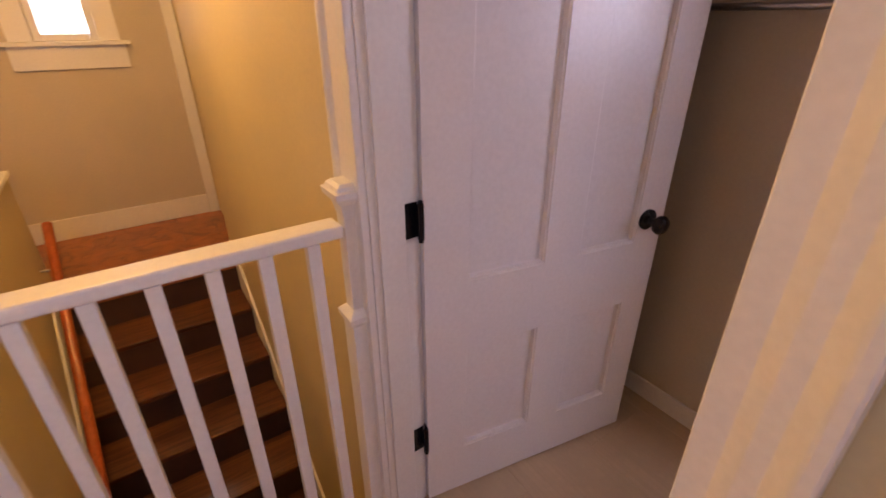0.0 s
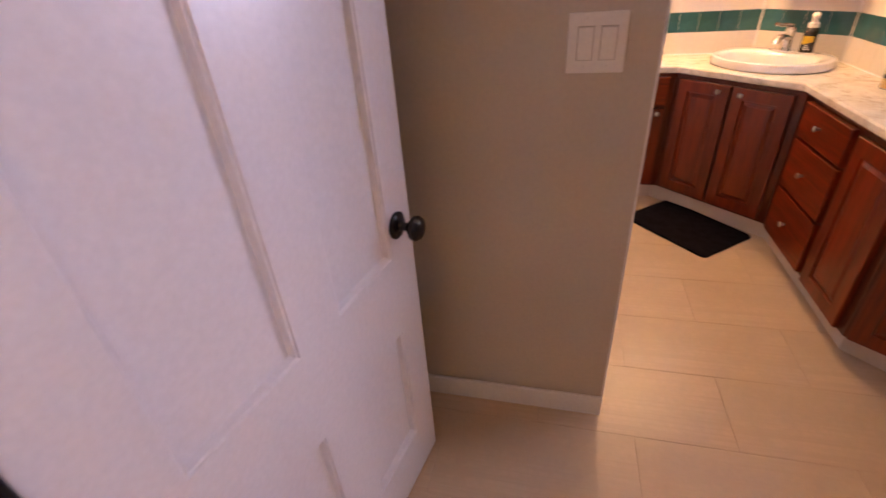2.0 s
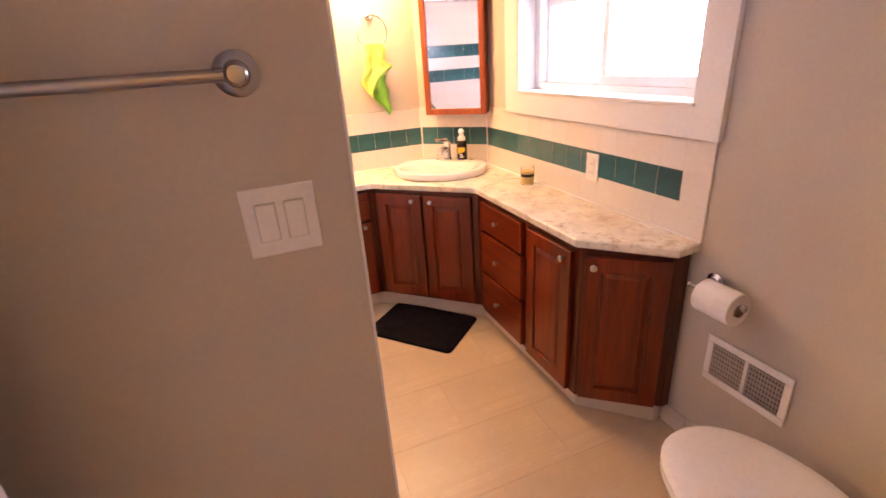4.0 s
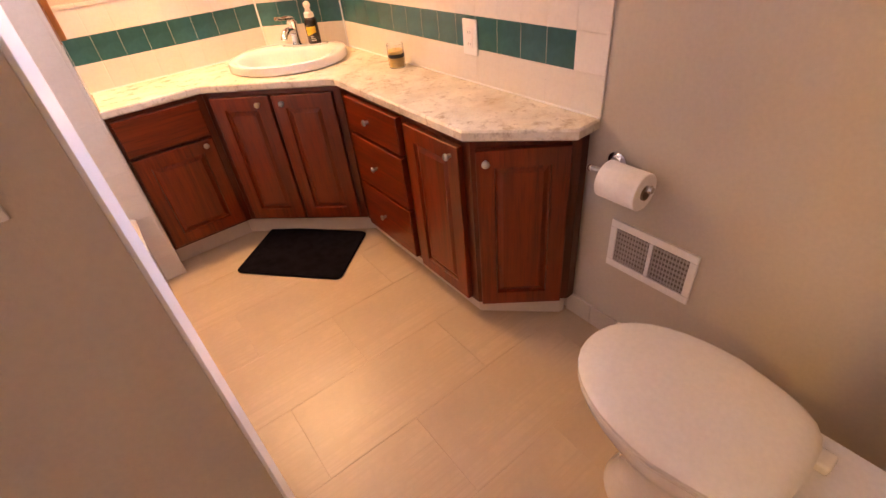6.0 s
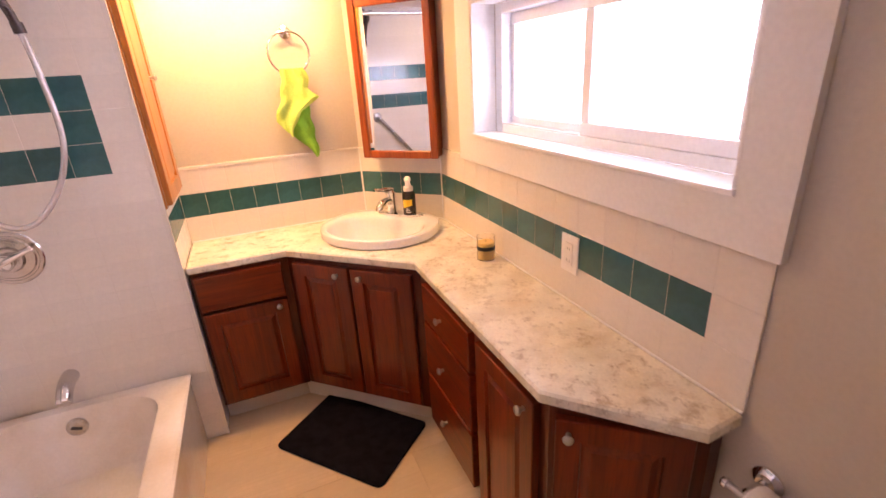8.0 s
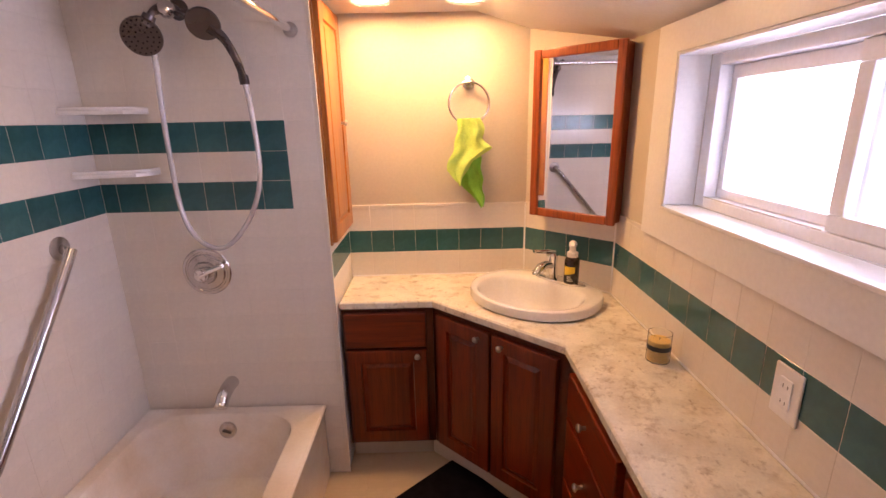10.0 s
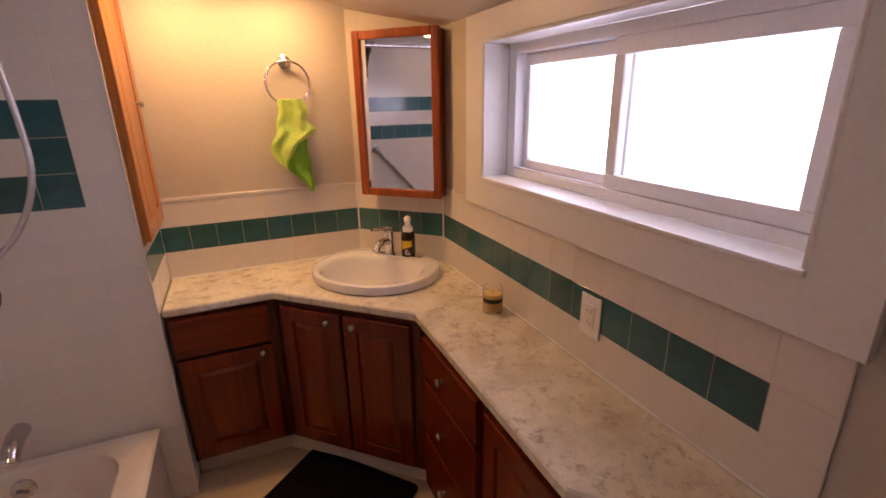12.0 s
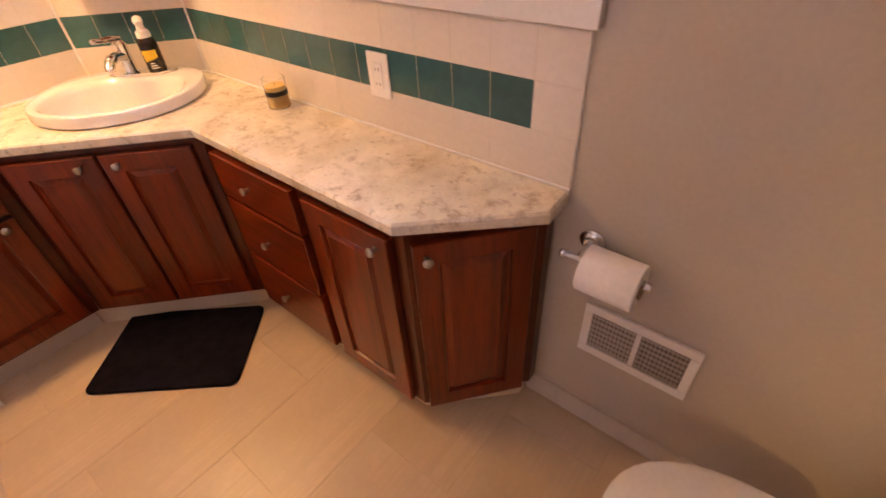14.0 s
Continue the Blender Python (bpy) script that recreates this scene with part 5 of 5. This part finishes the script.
# window wall: u runs from the corner towards the room's door
m = pose(-0.0002, 1.406, 0, 0, 0, -90)
fld = bed("tiling_window_wall", m, 0.0, 1.513, COUNTER + 0.001, 1.117, "white backsplash tiles with a teal band under the window")
PT, k = 0.1055, 0
u = 1.5115
while u > 0.01:
    lo = max(0.003, u - PT)
    for r, (z0, z1) in enumerate(ROWS3):
        lay(fld, pose(0, 0, 0), lo, u, z0, z1, r == 1 and k >= 1)
    u, k = u - PT, k + 1
lay(fld, pose(0, 0, 0), 0.003, 0.128, 1.112, 1.128, False)
lay(fld, pose(0, 0, 0), 0.128, 0.253, 1.112, 1.128, False)
# slanting wall
m = pose(-0.3102, 1.7198, 0, 0, 0, -45)
fld = bed("tiling_corner", m, 0.006, 0.433, COUNTER + 0.001, 1.125, "white backsplash tiles with a teal band in the slanting corner")
for k in range(4):
    for r, (z0, z1) in enumerate(ROWS3):
        lay(fld, pose(0, 0, 0), 0.006 + k * 0.1065, 0.006 + (k + 1) * 0.1065, z0, z1, r == 1)
    lay(fld, pose(0, 0, 0), 0.006 + k * 0.1065, 0.006 + (k + 1) * 0.1065, 1.112, 1.128, False, 0.009)
# wall behind the counter
m = pose(RETURN_X, N_WALL - 0.0002, 0)
fld = bed("tiling_counter_wall", m, 0.006, 0.825, COUNTER + 0.001, 1.125, "white backsplash tiles with a teal band behind the counter")
for k in range(8):
    for r, (z0, z1) in enumerate(ROWS3):
        lay(fld, pose(0, 0, 0), 0.007 + k * 0.102, 0.007 + (k + 1) * 0.102, z0, z1, r == 1)
    lay(fld, pose(0, 0, 0), 0.007 + k * 0.102, 0.007 + (k + 1) * 0.102, 1.112, 1.128, False, 0.009)
# return beside the shower wall
m = pose(RETURN_X + 0.0002, TUB_WALL + 0.010, 0, 0, 0, 90)
fld = bed("tiling_return", m, 0.0, 0.374, COUNTER + 0.001, 1.03, "white backsplash tiles with a teal band under the tall cabinet")
for k in range(4):
    for r, (z0, z1) in enumerate(ROWS3[:2]):
        lay(fld, pose(0, 0, 0), 0.002 + k * 0.0925, 0.002 + (k + 1) * 0.0925, z0, z1, r == 1)
# shower walls, with tighter joints
GAP = 0.0009
ZP = 0.1065
zrows = [1.1885 + ZP * k for k in range(-12, 8)]
def shower_field(fld, cols, zlow, teal_last=None, zlow_at=None):
    for u0, u1 in cols:
        for z in zrows:
            za, zb = max(z, zlow if zlow_at is None or u0 < zlow_at else 0.002), min(z + ZP, 1.945)
            if zb - za < 0.012:
                continue
            band = abs(z - 1.1885) < 1e-6 or abs(z - 1.1885 - 2 * ZP) < 1e-6
            mid = abs(z - 1.1885 - ZP) < 1e-6 and teal_last is not None and abs(u1 - teal_last) < 1e-6
            lay(fld, pose(0, 0, 0), u0, u1, za, zb, (band or mid) and (teal_last is None or u1 <= teal_last + 1e-6))


m = pose(W_WALL, TUB_WALL + 0.0058, 0)
fld = bed("tiling_shower_wall", m, -0.001, RETURN_X - W_WALL, 0.001, 1.946, "white shower wall tiles with two teal bands")
last = W_WALL * -1 - 1.2555
cols = [(max(0.0, last - ZP * (k + 1)), last - ZP * k) for k in range(7) if last - ZP * k > 0.02] + [(last, last + ZP), (last + ZP, RETURN_X - W_WALL)]
shower_field(fld, [c for c in cols if c[1] - c[0] > 0.01], RIM - 0.004, last, last)
m = pose(W_WALL - 0.0058, SW1, 0, 0, 0, 90)
fld = bed("tiling_tub_wall", m, 0.0, TUB_WALL - SW1, RIM - 0.01, 1.946, "white tiles with two teal bands along the bathtub")
L = TUB_WALL - SW1
cols = [(max(0.0, L - ZP * (k + 1)), L - ZP * k) for k in range(15) if L - ZP * k > 0.012]
shower_field(fld, cols, RIM - 0.004)
m = pose(-1.152, SW1 - 0.0002, 0, 0, 0, 180)
fld = bed("tiling_partition", m, 0.0, 0.80, RIM - 0.01, 1.946, "white tiles with teal bands on the bathtub end wall")
shower_field(fld, [(ZP * k, min(0.8, ZP * (k + 1))) for k in range(8)], RIM - 0.004)
structure("trim_partition_edge", boxed(-1.1518, -1.1455, SW0 + 0.0005, SW1 + 0.008, 0.0, 2.1, bevel=0.002), TRIM, "white edge trim of the tub tiling", "trim")
structure("trim_shower_edge", boxed(RETURN_X + 0.0005, RETURN_X + 0.006, TUB_WALL - 0.002, TUB_WALL + 0.0095, 0.0, 1.946), TILE, "white bullnose edge of the shower tiling", "trim")

# base tiles under the vent
GAP = 0.004
fld = structure("baseboard_east", boxed(-0.005, -0.0005, -1.25, -0.055, 0.0, 0.082), BASETILE, "cream tile baseboard along the greige wall", "baseboard")
for k in range(11):
    lay(fld, pose(-0.002, -0.056, 0, 0, 0, -90), k * 0.1085, (k + 1) * 0.1085, 0.001, 0.09, False, 0.009, BASETILE)

# floor tiles in half-offset rows
GAP = 0.0015
for r in range(-6, 6):
    y0, y1 = 0.245 + 0.305 * r, 0.245 + 0.305 * (r + 1)
    first = -1.045 if r % 2 else -0.74
    x0 = first - 0.61 * 2
    while x0 < 0:
        a, b, c, d = max(x0, -1.949), min(x0 + 0.61, -0.001), max(y0, -1.349), min(y1, N_WALL - 0.002)
        if b - a > 0.01 and d - c > 0.01:
            o = new("floor_tile", tile_mesh(b - a, d - c, 0.0058, FLOORTILE, "floor_tile"))
            o.parent = floor
            o.matrix_basis = pose((a + b) / 2, (c + d) / 2, -0.0058, -90, 0, 0)
        x0 += 0.61

# an unseen hall window, added to house the cool lamp aimed at railing and door
hw = thing("added_window_3", "unseen white window frame added round the hall's daylight opening", "window", kind="structure")
for a in ((-0.16, -0.12, -2.9795, -2.93, 0.9005, 1.9995), (-0.16, -0.12, -2.07, -2.0205, 0.9005, 1.9995), (-0.16, -0.12, -2.9295, -2.0705, 0.9005, 0.95), (-0.16, -0.12, -2.9295, -2.0705, 1.95, 1.9995)):
    part("window_frame", boxed(*a, bevel=0.003), TRIM, hw)

# caulk along the back of the counter and up the two slanting corners
ck = bmesh.new()
for cx, cy in ((-0.3126, N_WALL - 0.0062), (-0.0062, 1.4074)):
    tube([(cx, cy, COUNTER + 0.004), (cx, cy, 1.124)], 0.0045, 8, ck)
line = [(RETURN_X + 0.008, N_WALL - 0.008), (-0.3135, N_WALL - 0.008), (-0.008, 1.4065), (-0.008, -0.106)]
for a, b in zip(line, line[1:]):
    tube([(*a, COUNTER + 0.001), (*b, COUNTER + 0.001)], 0.0035, 8, ck)
part("caulk_bead", ck, PLASTIC, counter, "white caulk bead", True)
